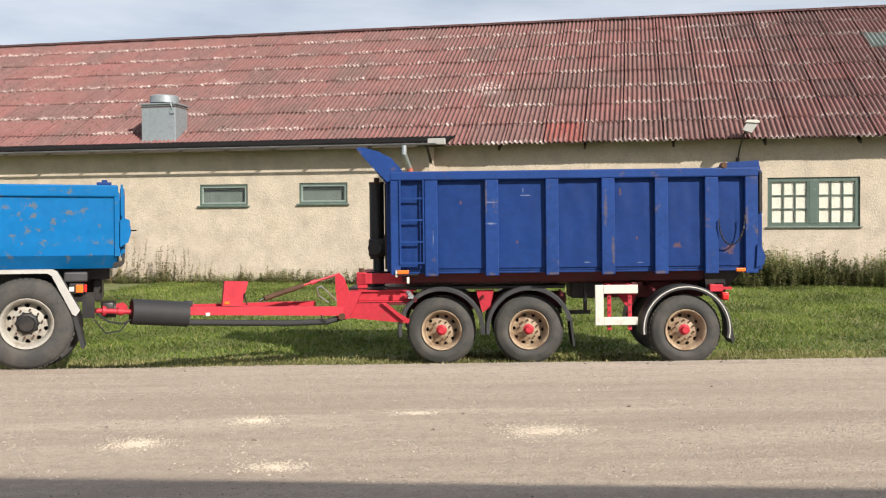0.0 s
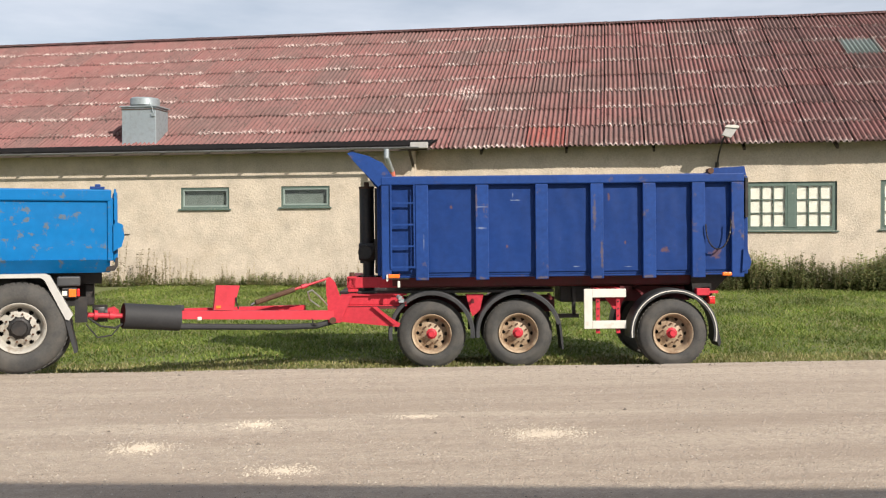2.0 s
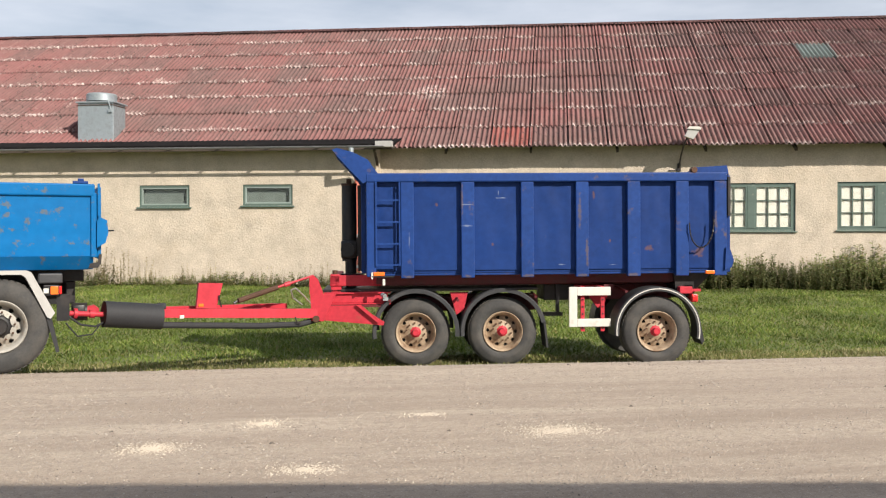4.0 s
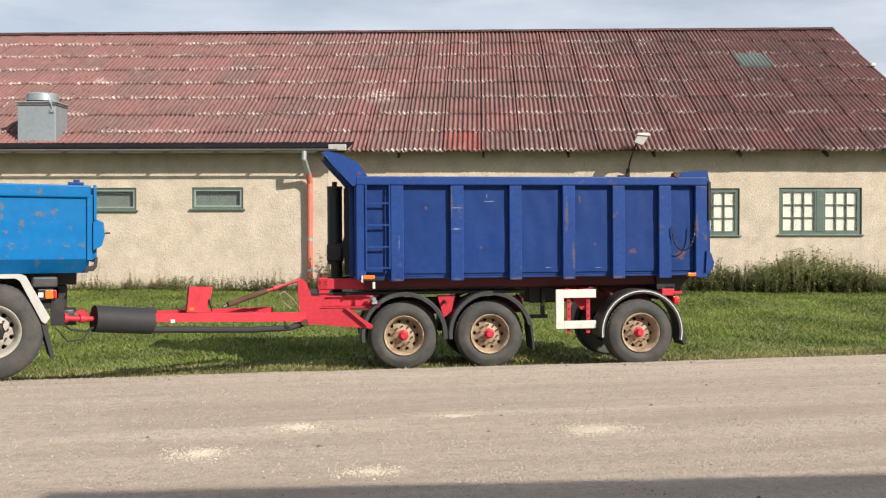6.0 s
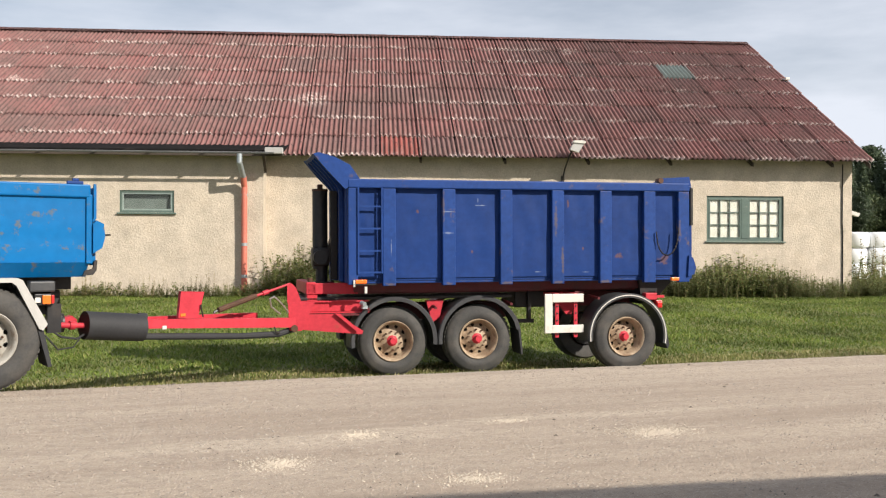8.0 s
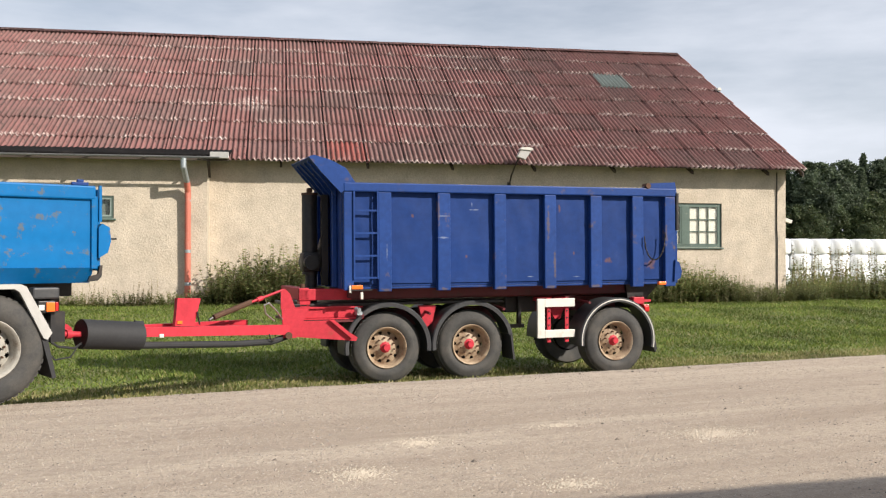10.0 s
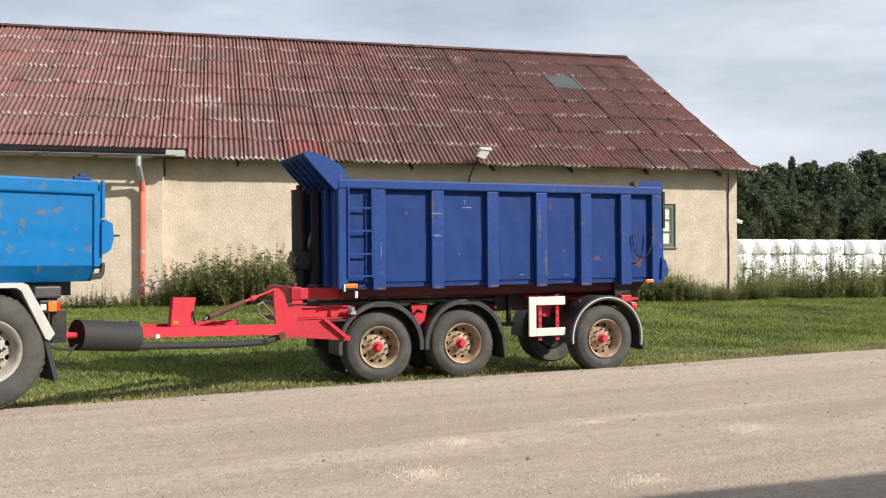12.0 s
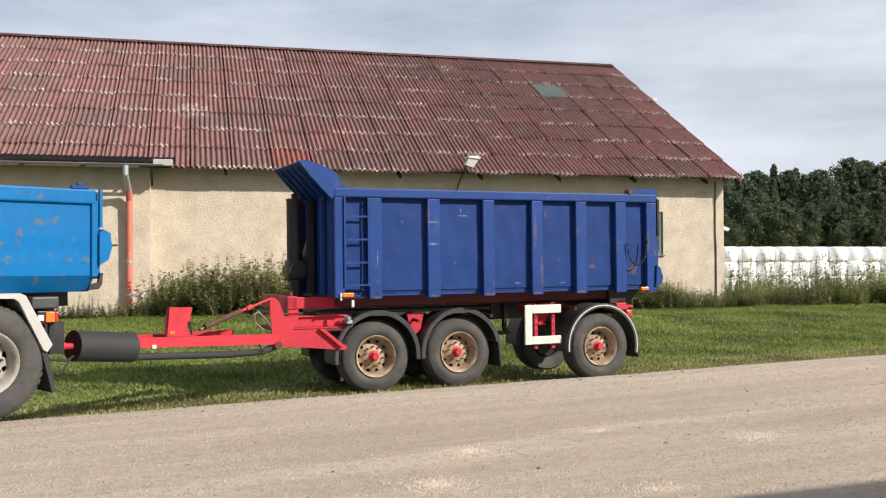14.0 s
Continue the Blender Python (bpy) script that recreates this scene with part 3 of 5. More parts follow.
# small square-paned windows with cloth hung behind the glass
def paned_window(x0, x1, z0, z1):
    m = pose((x0 + x1) / 2, WALL_Y, z0)
    win = new("window")
    win.parent, win.matrix_local = barn, m
    win["label"] = "grey-green wooden window with white cloth behind its panes"
    w, h = x1 - x0, z1 - z0
    part("frame", box(box(box(box(B(), -w / 2, w / 2, 0.05, 0.13, 0, 0.09), -w / 2, w / 2, 0.05, 0.13, h - 0.09, h), -w / 2, -w / 2 + 0.09, 0.052, 0.128, 0.09, h - 0.09), w / 2 - 0.09, w / 2, 0.052, 0.128, 0.09, h - 0.09), M_GREENWOOD, win, smooth=None)
    part("centre_post", box(B(), -0.13, 0.13, 0.03, 0.13, 0.09, h - 0.09, 0.012), M_GREENWOOD, win, smooth=None)
    part("sill", box(B(), -w / 2 - 0.06, w / 2 + 0.06, -0.07, 0.06, -0.05, -0.004, 0.01), M_GREENWOOD, win, smooth=None)
    part("cloth", box(B(), -w / 2 + 0.04, w / 2 - 0.04, 0.105, 0.112, 0.06, h - 0.06), M_CURTAIN, win, "white cloth", None)
    for side in (-1, 1):
        a, b = (-w / 2 + 0.09, -0.13) if side < 0 else (0.13, w / 2 - 0.09)
        part("casement", box(box(box(box(B(), a, b, 0.04, 0.1, 0.09, 0.14), a, b, 0.04, 0.1, h - 0.14, h - 0.09), a, a + 0.055, 0.042, 0.098, 0.14, h - 0.14), b - 0.055, b, 0.042, 0.098, 0.14, h - 0.14), M_GREENWOOD, win, smooth=None)
        a, b, lo, hi = a + 0.055, b - 0.055, 0.14, h - 0.14
        for k in (1, 2):
            x = a + (b - a) * k / 3
            part("glazing_bar", box(B(), x - 0.015, x + 0.015, 0.045, 0.085, lo, hi), M_GREENWOOD, win, smooth=None)
            z = lo + (hi - lo) * k / 3
            part("glazing_bar", box(B(), a, b, 0.047, 0.083, z - 0.015, z + 0.015), M_GREENWOOD, win, smooth=None)
        for i in range(3):
            for j in range(3):
                p = part("pane", box(B(), a + (b - a) * i / 3 + 0.018, a + (b - a) * (i + 1) / 3 - 0.018, 0.062, 0.066, lo + (hi - lo) * j / 3 + 0.018, lo + (hi - lo) * (j + 1) / 3 - 0.018), M_GLASS, win, smooth=None)
                p.visible_shadow = False


for hole in BIG:
    paned_window(*hole)


M_SASH = material("pale_grey_green_sash_paint", (0.24, 0.29, 0.265), 0.55, grain=18, spread=0.2)


def strip_window(x0, x1, z0, z1):
    win = new("window")
    win.parent, win.matrix_local = barn, pose((x0 + x1) / 2, ANNEX_Y, z0)
    win["label"] = "low wide green-framed window with dim glass"
    w, h = x1 - x0, z1 - z0
    part("frame", box(box(box(box(B(), -w / 2, w / 2, 0.03, 0.12, 0, 0.07), -w / 2, w / 2, 0.03, 0.12, h - 0.07, h), -w / 2, -w / 2 + 0.07, 0.032, 0.118, 0.07, h - 0.07), w / 2 - 0.07, w / 2, 0.032, 0.118, 0.07, h - 0.07), M_GREENWOOD, win, smooth=None)
    part("sash", box(box(box(box(B(), -w / 2 + 0.07, w / 2 - 0.07, 0.045, 0.1, 0.07, 0.12), -w / 2 + 0.07, w / 2 - 0.07, 0.045, 0.1, h - 0.12, h - 0.07), -w / 2 + 0.07, -w / 2 + 0.12, 0.047, 0.098, 0.12, h - 0.12), w / 2 - 0.12, w / 2 - 0.07, 0.047, 0.098, 0.12, h - 0.12), M_SASH, win, smooth=None)
    part("sill", box(B(), -w / 2 - 0.07, w / 2 + 0.07, -0.08, 0.04, -0.06, -0.004, 0.01), M_GREENWOOD, win, smooth=None)
    p = part("pane", box(B(), -w / 2 + 0.12, w / 2 - 0.12, 0.07, 0.075, 0.12, h - 0.12), M_GLASS, win, smooth=None)
    p.visible_shadow = False
    part("blind", box(B(), -w / 2 + 0.03, w / 2 - 0.03, 0.2, 0.22, 0.02, h - 0.02), M_GLASSBACK, win, "grey-green backing that stands in for the glass's reflection", None)


for hole in SMALL:
    strip_window(*hole)

# the low felt strip over the projecting wall, its boards, gutter and pipe
GX0, GX1 = LEFT_END, -3.22
part("felt_strip", slope_slab(B(), GX0, GX1, 17.01, 5.12, 18.97, 5.53, 0.05), M_DARKTIN, roof, "black roofing felt strip", None)
part("fascia", box(B(), GX0, GX1 - 0.02, 17.03, 17.07, 4.93, 5.07), M_WOOD, roof, smooth=None)
part("soffit", box(B(), GX0, GX1 - 0.05, 17.07, 17.67, 5, 5.035), M_WOOD, roof, smooth=None)
part("end_cap", box(B(), -3.82, -3.24, 16.81, 17.005, 4.99, 5.19, 0.015), M_DULLWHITE, roof, "grey-white sheet metal end box", None)
gutter_bm = B()
for k in range(9):
    a0, a1 = math.pi * (1 + k / 9), math.pi * (1 + (k + 1) / 9)
    for sgn, r in ((1, 0.05), (-1, 0.044)):
        q = [gutter_bm.verts.new((x, 16.8 + r * math.cos(a), 5.02 + r * math.sin(a))) for x, a in ((GX0, a0), (GX1 - 0.3, a0), (GX1 - 0.3, a1), (GX0, a1))]
        gutter_bm.faces.new(q if sgn > 0 else q[::-1])
gutter = part("gutter", gutter_bm, M_GUTTER, roof, "slim grey metal gutter on brackets")
part("gutter_rim", rod(B(), (GX0, 16.75, 5.022), (GX1 - 0.3, 16.75, 5.022), 0.012, 8), M_GUTTER, gutter)
for k in range(19):
    x = -4.1 - 1.72 * k
    part("gutter_bracket", slope_slab(B(), x - 0.02, x + 0.02, 16.87, 5.025, 17.05, 5.07, 0.02), M_GUTTER, gutter, smooth=None)
    part("bracket_tail", box(B(), x - 0.06, x + 0.06, 16.875, 17.02, 5, 5.02), M_GUTTER, gutter, smooth=None)
part("brace", slope_slab(B(), -3.92, -3.84, 17, 4.97, 17.65, 4.52, 0.09), M_WOOD, barn, smooth=None)
pipe = part("downpipe", tube(B(), [(-4.55, 17.51, 3.75), (-4.55, 17.53, 2.0), (-4.55, 17.54, 0.25)], 0.098, 14), M_PIPE, barn, "salmon-red painted rain pipe with a grey metal neck")
part("neck", tube(B(), [(-4.62, 16.8, 4.97), (-4.62, 16.8, 4.69), (-4.56, 17.35, 4.25)], 0.09, 14), M_GALV, pipe, "grey metal neck")
part("elbow", tube(B(), [(-4.56, 17.33, 4.27), (-4.55, 17.51, 3.95), (-4.55, 17.51, 3.7)], 0.10, 14), M_PIPE, pipe)
for z in (3.7, 2.05, 1.0):
    part("pipe_clip", box(rod(B(), (-4.55, 17.53, z - 0.05), (-4.55, 17.53, z + 0.05), 0.107, 14), -4.57, -4.53, 17.55, 17.66, z - 0.02, z + 0.02), M_GALV, pipe)

# roof ventilator, wall lamp, gable fittings
vent = thing("roof_ventilator", pose(-14.46, 19.2, 5.42), "square galvanised roof ventilator with a round cap", "ventilator")
part("shaft", box(B(), -0.68, 0.68, -0.5, 0.5, -0.02, 1.5, 0.02), M_GALV, vent, smooth=None)
part("flashing", box(B(), -0.74, 0.74, -0.56, 0.56, 1.45, 1.5, 0.01), M_GALV, vent, smooth=None)
part("cap", turned(B(), [(0.001, 0.0), (0.50, 0.0), (0.54, 0.02), (0.54, 0.26), (0.5, 0.3), (0.001, 0.34)], 28), M_GALV, vent, "round sheet metal cap").matrix_local = pose(0, 0, 1.53, 90)
part("strap", box(B(), -0.70, 0.70, -0.53, 0.53, 1.36, 1.385), M_BOLT, vent, smooth=None)
part("latch", box(tube(B(), [(0.45, -0.52, 1.6), (0.55, -0.56, 1.42), (0.6, -0.54, 1.2)], 0.02, 6), 0.5, 0.64, -0.56, -0.5, 1.1, 1.22), M_GALV, vent)
lamp = thing("wall_lamp", pose(6.28, WALL_Y, 4.36), "old floodlight on a bent iron arm above the eave", "lamp")
part("bracket", box(box(B(), -0.06, 0.06, -0.05, 0, -0.14, 0.14, 0.01), -0.35, -0.02, -0.03, -0.012, -0.12, -0.09), M_STEEL, lamp, smooth=None)
part("arm", tube(B(), [(0, -0.05, 0), (0.02, -0.3, 0.35), (0.08, -0.8, 0.75), (0.16, -0.95, 0.95)], 0.028, 8), M_STEEL, lamp)
part("housing", slab(B(), [(-0.18, -0.14), (0.10, -0.24), (0.30, 0.06), (0.22, 0.12), (-0.05, 0.10)], -0.14, 0.14), M_DULLWHITE, lamp, "yellowed lamp housing", None).matrix_local = pose(0.22, -1.0, 1.08)
part("hood", slab(B(), [(-0.1, 0.10), (0.32, 0.06), (0.36, 0.12), (0.26, 0.17), (-0.04, 0.17)], -0.18, 0.18), M_WHITE, lamp, "white top hood", None).matrix_local = pose(0.22, -1.0, 1.08)
side_lamp = thing("gable_lamp", pose(RIGHT_END, 19.4, 3.3), "white tilted lamp on the gable wall", "lamp")
part("mount", box(B(), 0, 0.08, -0.06, 0.06, -0.08, 0.1), M_DULLWHITE, side_lamp, smooth=None)
part("head", slab(B(), [(0.06, 0.02), (0.62, -0.14), (0.66, -0.02), (0.1, 0.16)], -0.12, 0.12), M_WHITE, side_lamp, smooth=None)
knob = new("roof_cap")
knob.parent, knob.matrix_local = barn, pose(17.1, 24.9, 9.1)
part("cap", box(B(), -0.09, 0.09, -0.13, 0.13, 0, 0.12, 0.02), M_WHITE, knob, "small white metal cap", None)
part("stem", rod(B(), (0, 0, -0.05), (0, 0, 0.02), 0.03, 8), M_GALV, knob)
cable = thing("corner_cable", pose(16.4, WALL_Y, 0), "thin dark cable pipe on the wall corner", "cable")
part("conduit", tube(B(), [(0, -0.03, 0.2), (0.0, -0.03, 2.6), (-0.02, -0.03, 3.0), (-0.01, -0.03, 5.0)], 0.022, 6), M_STEEL, cable)

# ---- the tipping trailer ----
TRAILER = pose(0.01, -0.27, 0.0, 0, -0.45, 9.95)
trailer = thing("tipper_trailer", TRAILER, "deep blue tipping trailer body on a red three-axle frame", "trailer")
X0, X1, YN, YF = -0.76, 4.745, -0.20, 1.85
ZB, ZT = 1.47, 2.935
body = part("tipper_body", box(B(), X0 + 0.02, X1 - 0.06, YN + 0.11, YF - 0.09, ZB - 0.02, ZT - 0.04), M_BLUE, trailer, "dented deep blue steel body", None)


def wavy_panel(x0, x1, z0, z1, y):
    """A steel panel with slight dents."""
    bm = B()
    nx, nz = 10, 12
    g = [[bm.verts.new((x0 + (x1 - x0) * i / nx, y + 0.012 * noise.noise((x0 * 3 + i * 0.35, j * 0.3, 2.0)) * (0 < i < nx) * (0 < j < nz), z0 + (z1 - z0) * j / nz)) for i in range(nx + 1)] for j in range(nz + 1)]
    for j in range(nz):
        for i in range(nx):
            bm.faces.new((g[j][i], g[j][i + 1], g[j + 1][i + 1], g[j + 1][i]))
    return bm


POSTS = [(-0.246, -0.048), (0.665, 0.867), (1.572, 1.767), (2.41, 2.608), (3.204, 3.404), (3.952, 4.154), (4.551, 4.745)]
for side, (ya, yb) in enumerate(((YN, YN + 0.09), (YF - 0.09, YF))):
    out = ya if side == 0 else yb
    for a, b in POSTS:
        part("side_post", box(B(), a, b, ya, yb, 1.375, ZT - 0.115, 0.012), M_BLUE_EDGE, body, smooth=None)
    part("front_post", box(B(), X0, X0 + 0.145, ya, yb, 1.40, ZT - 0.115, 0.012), M_BLUE_EDGE, body, smooth=None)
    part("top_rail", box(B(), X0 - 0.005, X1 + 0.004, ya - 0.012, yb + 0.012, ZT - 0.115, ZT + 0.02, 0.02), M_BLUE_EDGE, body, smooth=None)
    inset = 0.10 if side == 0 else -0.10
    part("bottom_rail", box(B(), X0 + 0.145, X1 - 0.02, ya + inset + 0.02, yb + inset - 0.02, ZB - 0.06, ZB - 0.022, 0.01), M_BLUE_EDGE, body, smooth=None)
    if side == 0:
        edges = [X0 + 0.145] + [v for p in POSTS for v in p]
        for a, b in zip(edges[0::2], edges[1::2]):
            part("side_panel", wavy_panel(a, b, ZB + 0.02, ZT - 0.115, YN + 0.088), M_BLUE, body)
part("rear_rail", box(B(), X1 - 0.10, X1 + 0.0, YN + 0.1, YF - 0.1, 1.45, ZT + 0.03, 0.015), M_BLUE_EDGE, body, smooth=None)
part("front_wall", box(B(), X0 - 0.012, X0 + 0.03, YN + 0.1, YF - 0.1, 1.42, ZT, 0.008), M_BLUE, body, smooth=None)
for k in range(3):
    y = 0.2 + 0.52 * k
    part("front_rib", box(B(), X0 - 0.085, X0 - 0.016, y - 0.04, y + 0.04, 1.44, ZT - 0.1, 0.01), M_BLUE_EDGE, body, smooth=None)
# the hood over the front wall
HOOD = [(-1.265, 3.31), (-1.19, 3.335), (-0.95, 3.27), (-0.73, 3.16), (-0.585, ZT + 0.018), (-0.80, 2.80), (-1.09, 3.10)]
hood = part("hood", slab(B(), HOOD, YN - 0.004, YN + 0.05), M_BLUE_EDGE, body, "blue spill hood over the front wall", None)
part("hood_cheek", slab(B(), HOOD, 1.10, 1.15), M_BLUE_EDGE, hood, smooth=None)
part("hood_plate", slab(B(), [(-1.252, 3.302), (-1.225, 3.328), (-0.76, 2.90), (-0.79, 2.84)], YN + 0.052, 1.098), M_BLUE, hood, smooth=None)
for k in range(4):
    y = 0.08 + 0.28 * k
    part("hood_rib", slab(B(), [(-1.23, 3.25), (-1.21, 3.30), (-0.80, 2.86), (-0.83, 2.78), (-1.02, 3.02)], y - 0.03, y + 0.03), M_BLUE, hood, smooth=None)
# the ladder
ladder = part("ladder", box(box(B(), -0.625, -0.600, YN - 0.025, YN - 0.004, 1.56, 2.83), -0.272, -0.250, YN - 0.025, YN - 0.004, 1.56, 2.83), M_BLUE_EDGE, body, "blue welded ladder", None)
for z in (2.55, 2.224, 1.897, 1.579):
    part("rung", box(B(), -0.600, -0.272, YN - 0.022, YN - 0.006, z - 0.013, z + 0.013), M_BLUE_EDGE, ladder, smooth=None)
for z in (2.75, 1.62):
    part("ladder_foot", box(box(B(), -0.622, -0.602, YN - 0.004, YN + 0.03, z - 0.015, z + 0.015), -0.270, -0.252, YN - 0.004, YN + 0.03, z - 0.015, z + 0.015), M_BLUE_EDGE, ladder, smooth=None)
# the tailgate, its hinge, latch and chain
tail = part("tailgate", box(B(), X1 + 0.004, X1 + 0.075, YN + 0.06, YF - 0.06, 1.42, ZT - 0.02, 0.015), M_BLUE, body, "hinged blue tailgate", None)
part("lower_latch", slab(B(), [(4.70, 1.46), (4.81, 1.50), (4.84, 1.61), (4.79, 1.76), (4.72, 1.80)], YN - 0.035, YN + 0.05), M_BLUE_EDGE, tail, smooth=None)
part("hinge_plate", slab(B(), [(4.12, ZT + 0.015), (4.30, ZT + 0.10), (4.76, ZT + 0.125), (4.79, ZT - 0.02), (4.70, ZT + 0.015)], YN + 0.03, YN + 0.07), M_BLUE_EDGE, tail, smooth=None)
part("hinge_pin", rod(B(), (4.24, YN - 0.02, ZT + 0.055), (4.24, YN + 0.12, ZT + 0.055), 0.045, 12), M_BOLT, tail)
part("side_bar", box(B(), X1 + 0.012, X1 + 0.06, YN - 0.01, YN + 0.055, 2.28, ZT - 0.05, 0.008), M_STEEL, tail, smooth=None)
chain_pts = [(4.15 + 0.19 - 0.19 * math.cos(math.pi * t / 18), 2.18 + 0.05 * t / 18 - 0.40 * math.sin(math.pi * t / 18) ** 0.9) for t in range(19)]
chain = part("chain", B(), M_STEEL, tail, "rusty hanging chain")
for k, ((xa, za), (xb, zb)) in enumerate(zip(chain_pts, chain_pts[1:])):
    part("chain_link", tube(B(), [(xa, YN - 0.03, za), ((xa + xb) / 2, YN - 0.035 - 0.01 * (k % 2), (za + zb) / 2), (xb, YN - 0.03, zb)], 0.011, 6), M_STEEL, chain)
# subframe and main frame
frame_part = part("subframe", box(box(B(), X0 + 0.12, 4.25, 0.30, 0.42, 1.24, 1.45, 0.01), X0 + 0.12, 4.25, 1.23, 1.35, 1.24, 1.45, 0.01), M_SHADERED, trailer, "grimy red steel subframe, its paint darkened for shade", None)
part("near_sill", box(B(), X0 + 0.14, 4.20, YN + 0.36, YN + 0.44, 1.27, 1.43, 0.008), M_SHADERED, frame_part, smooth=None)
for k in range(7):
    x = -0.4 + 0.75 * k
    part("cross_beam", box(B(), x - 0.05, x + 0.05, 0.43, YF - 0.4, 1.28, 1.42), M_SHADERED, frame_part, smooth=None)
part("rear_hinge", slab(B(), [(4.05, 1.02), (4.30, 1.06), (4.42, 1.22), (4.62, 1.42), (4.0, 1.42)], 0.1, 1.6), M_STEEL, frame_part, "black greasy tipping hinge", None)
rear_frame = part("main_frame", box(box(B(), 2.1, 4.1, 0.55, 0.67, 0.98, 1.22, 0.01), 2.1, 4.1, 1.10, 1.22, 0.98, 1.22, 0.01), M_SHADERED, trailer, "red steel chassis beams", None)
part("tool_box", box(B(), 2.02, 2.55, 0.45, 1.2, 0.98, 1.24, 0.02), M_STEEL, rear_frame, smooth=None)
part("step", box(box(B(), 1.95, 2.30, 0.35, 0.43, 0.74, 0.80), 2.2, 2.25, 0.35, 0.43, 0.78, 1.25), M_STEEL, rear_frame, smooth=None)
part("hanger", slab(B(), [(2.60, 1.22), (3.08, 1.22), (3.02, 1.05), (2.95, 0.86), (2.86, 0.86)], 0.38, 0.44), M_RED, rear_frame, smooth=None)
part("cross_tie", box(B(), 2.9, 3.05, 0.1, 1.6, 1.16, 1.24), M_SHADERED, rear_frame, smooth=None)
# front turntable and its beams
front = part("front_frame", box(B(), -1.33, -0.55, 0.22, 0.34, 1.25, 1.415, 0.01), M_RED, trailer, "bright red front frame", None)
part("cross_head", box(B(), -1.33, -1.18, 0.22, 1.72, 1.25, 1.43, 0.012), M_RED, front, smooth=None)
part("post_block", box(B(), -1.32, -1.16, 0.24, 0.42, 1.14, 1.26, 0.01), M_RED, front, smooth=None)
part("turntable", box(B(), -1.45, 1.9, 0.24, 1.6, 1.155, 1.20, 0.01), M_STEEL, front, smooth=None)
part("side_beam", box(box(B(), -1.30, -0.45, 0.16, 0.22, 0.99, 1.15, 0.01), -1.42, -0.40, 0.12, 0.26, 1.135, 1.155), M_RED, front, smooth=None)
part("side_flange", box(B(), -1.38, -0.40, 0.10, 0.26, 0.972, 0.990), M_RED, front, smooth=None)
part("gusset", slab(B(), [(-1.60, 0.735), (-1.62, 1.14), (-1.23, 1.14), (-1.42, 0.73)], 0.0, 0.05), M_RED, front, smooth=None)
part("lower_plate", slab(B(), [(-1.44, 0.74), (-1.32, 0.96), (-0.90, 0.96), (-0.50, 0.70), (-0.52, 0.65)], 0.06, 0.10), M_RED, front, smooth=None)
part("lower_web", box(B(), -1.45, -0.55, 0.1, 1.55, 0.93, 0.965), M_SHADERED, front, smooth=None)
part("diagonal", slab(B(), [(-0.93, 0.97), (-0.86, 0.97), (-0.56, 0.72), (-0.60, 0.69)], 0.0, 0.05), M_RED, front, smooth=None)
part("pivot_pin", rod(B(), (-1.53, -0.05, 0.77), (-1.53, 0.12, 0.77), 0.05, 14), M_BOLT, front)
part("ear", slab(B(), [(-1.63, 1.14), (-1.63, 1.40), (-1.57, 1.43), (-1.50, 1.36), (-1.42, 1.14)], 0.01, 0.06), M_RED, front, smooth=None)
part("bogie_frame", box(box(B(), -0.55, 1.95, 0.60, 0.72, 0.82, 1.06, 0.01), -0.55, 1.95, 1.05, 1.17, 0.82, 1.06, 0.01), M_SHADERED, front, smooth=None)
part("spring_hanger", slab(B(), [(0.52, 1.13), (0.80, 1.13), (0.74, 0.86), (0.62, 0.78)], 0.30, 0.36), M_RED, front, smooth=None)
part("grease_pot", rod(B(), (-1.26, 0.33, 1.43), (-1.26, 0.33, 1.49), 0.04, 12), M_BOLT, front)
part("frame_lamp", box(rod(B(), (-0.53, 0.05, 1.12), (-0.49, -0.02, 1.10), 0.035, 10), -0.52, -0.44, 0.0, 0.2, 1.03, 1.08), M_GALV, front)
# lifting ram
ram = part("lifting_ram", rod(B(), (-1.05, 0.80, 1.62), (-1.05, 0.80, 2.82), 0.118, 24), M_STEEL, trailer, "black telescopic lifting ram")
part("ram_head", box(rod(B(), (-1.05, 0.80, 2.82), (-1.05, 0.80, 2.855), 0.125, 24), -1.09, -1.01, 0.76, 0.84, 2.85, 2.93, 0.01), M_BOLT, ram)
part("trunnion", box(rod(B(), (-1.07, 0.56, 1.80), (-1.07, 1.04, 1.80), 0.11, 18), -1.18, -0.92, 0.66, 0.94, 1.66, 1.95, 0.03), M_STEEL, ram)
part("ram_base", rod(rod(B(), (-1.03, 0.8, 1.20), (-1.03, 0.8, 1.66), 0.09, 18), (-1.03, 0.8, 1.38), (-1.03, 0.8, 1.42), 0.2, 20), M_STEEL, ram)
part("ram_stay", slab(B(), [(-0.95, 1.72), (-0.79, 1.72), (-0.79, 2.25), (-0.84, 2.25), (-0.95, 1.92)], 0.68, 0.92), M_STEEL, ram, smooth=None)
part("ram_channel", box(B(), -0.91, -0.81, 0.60, 0.68, 1.46, 2.82), M_STEEL, ram, smooth=None)
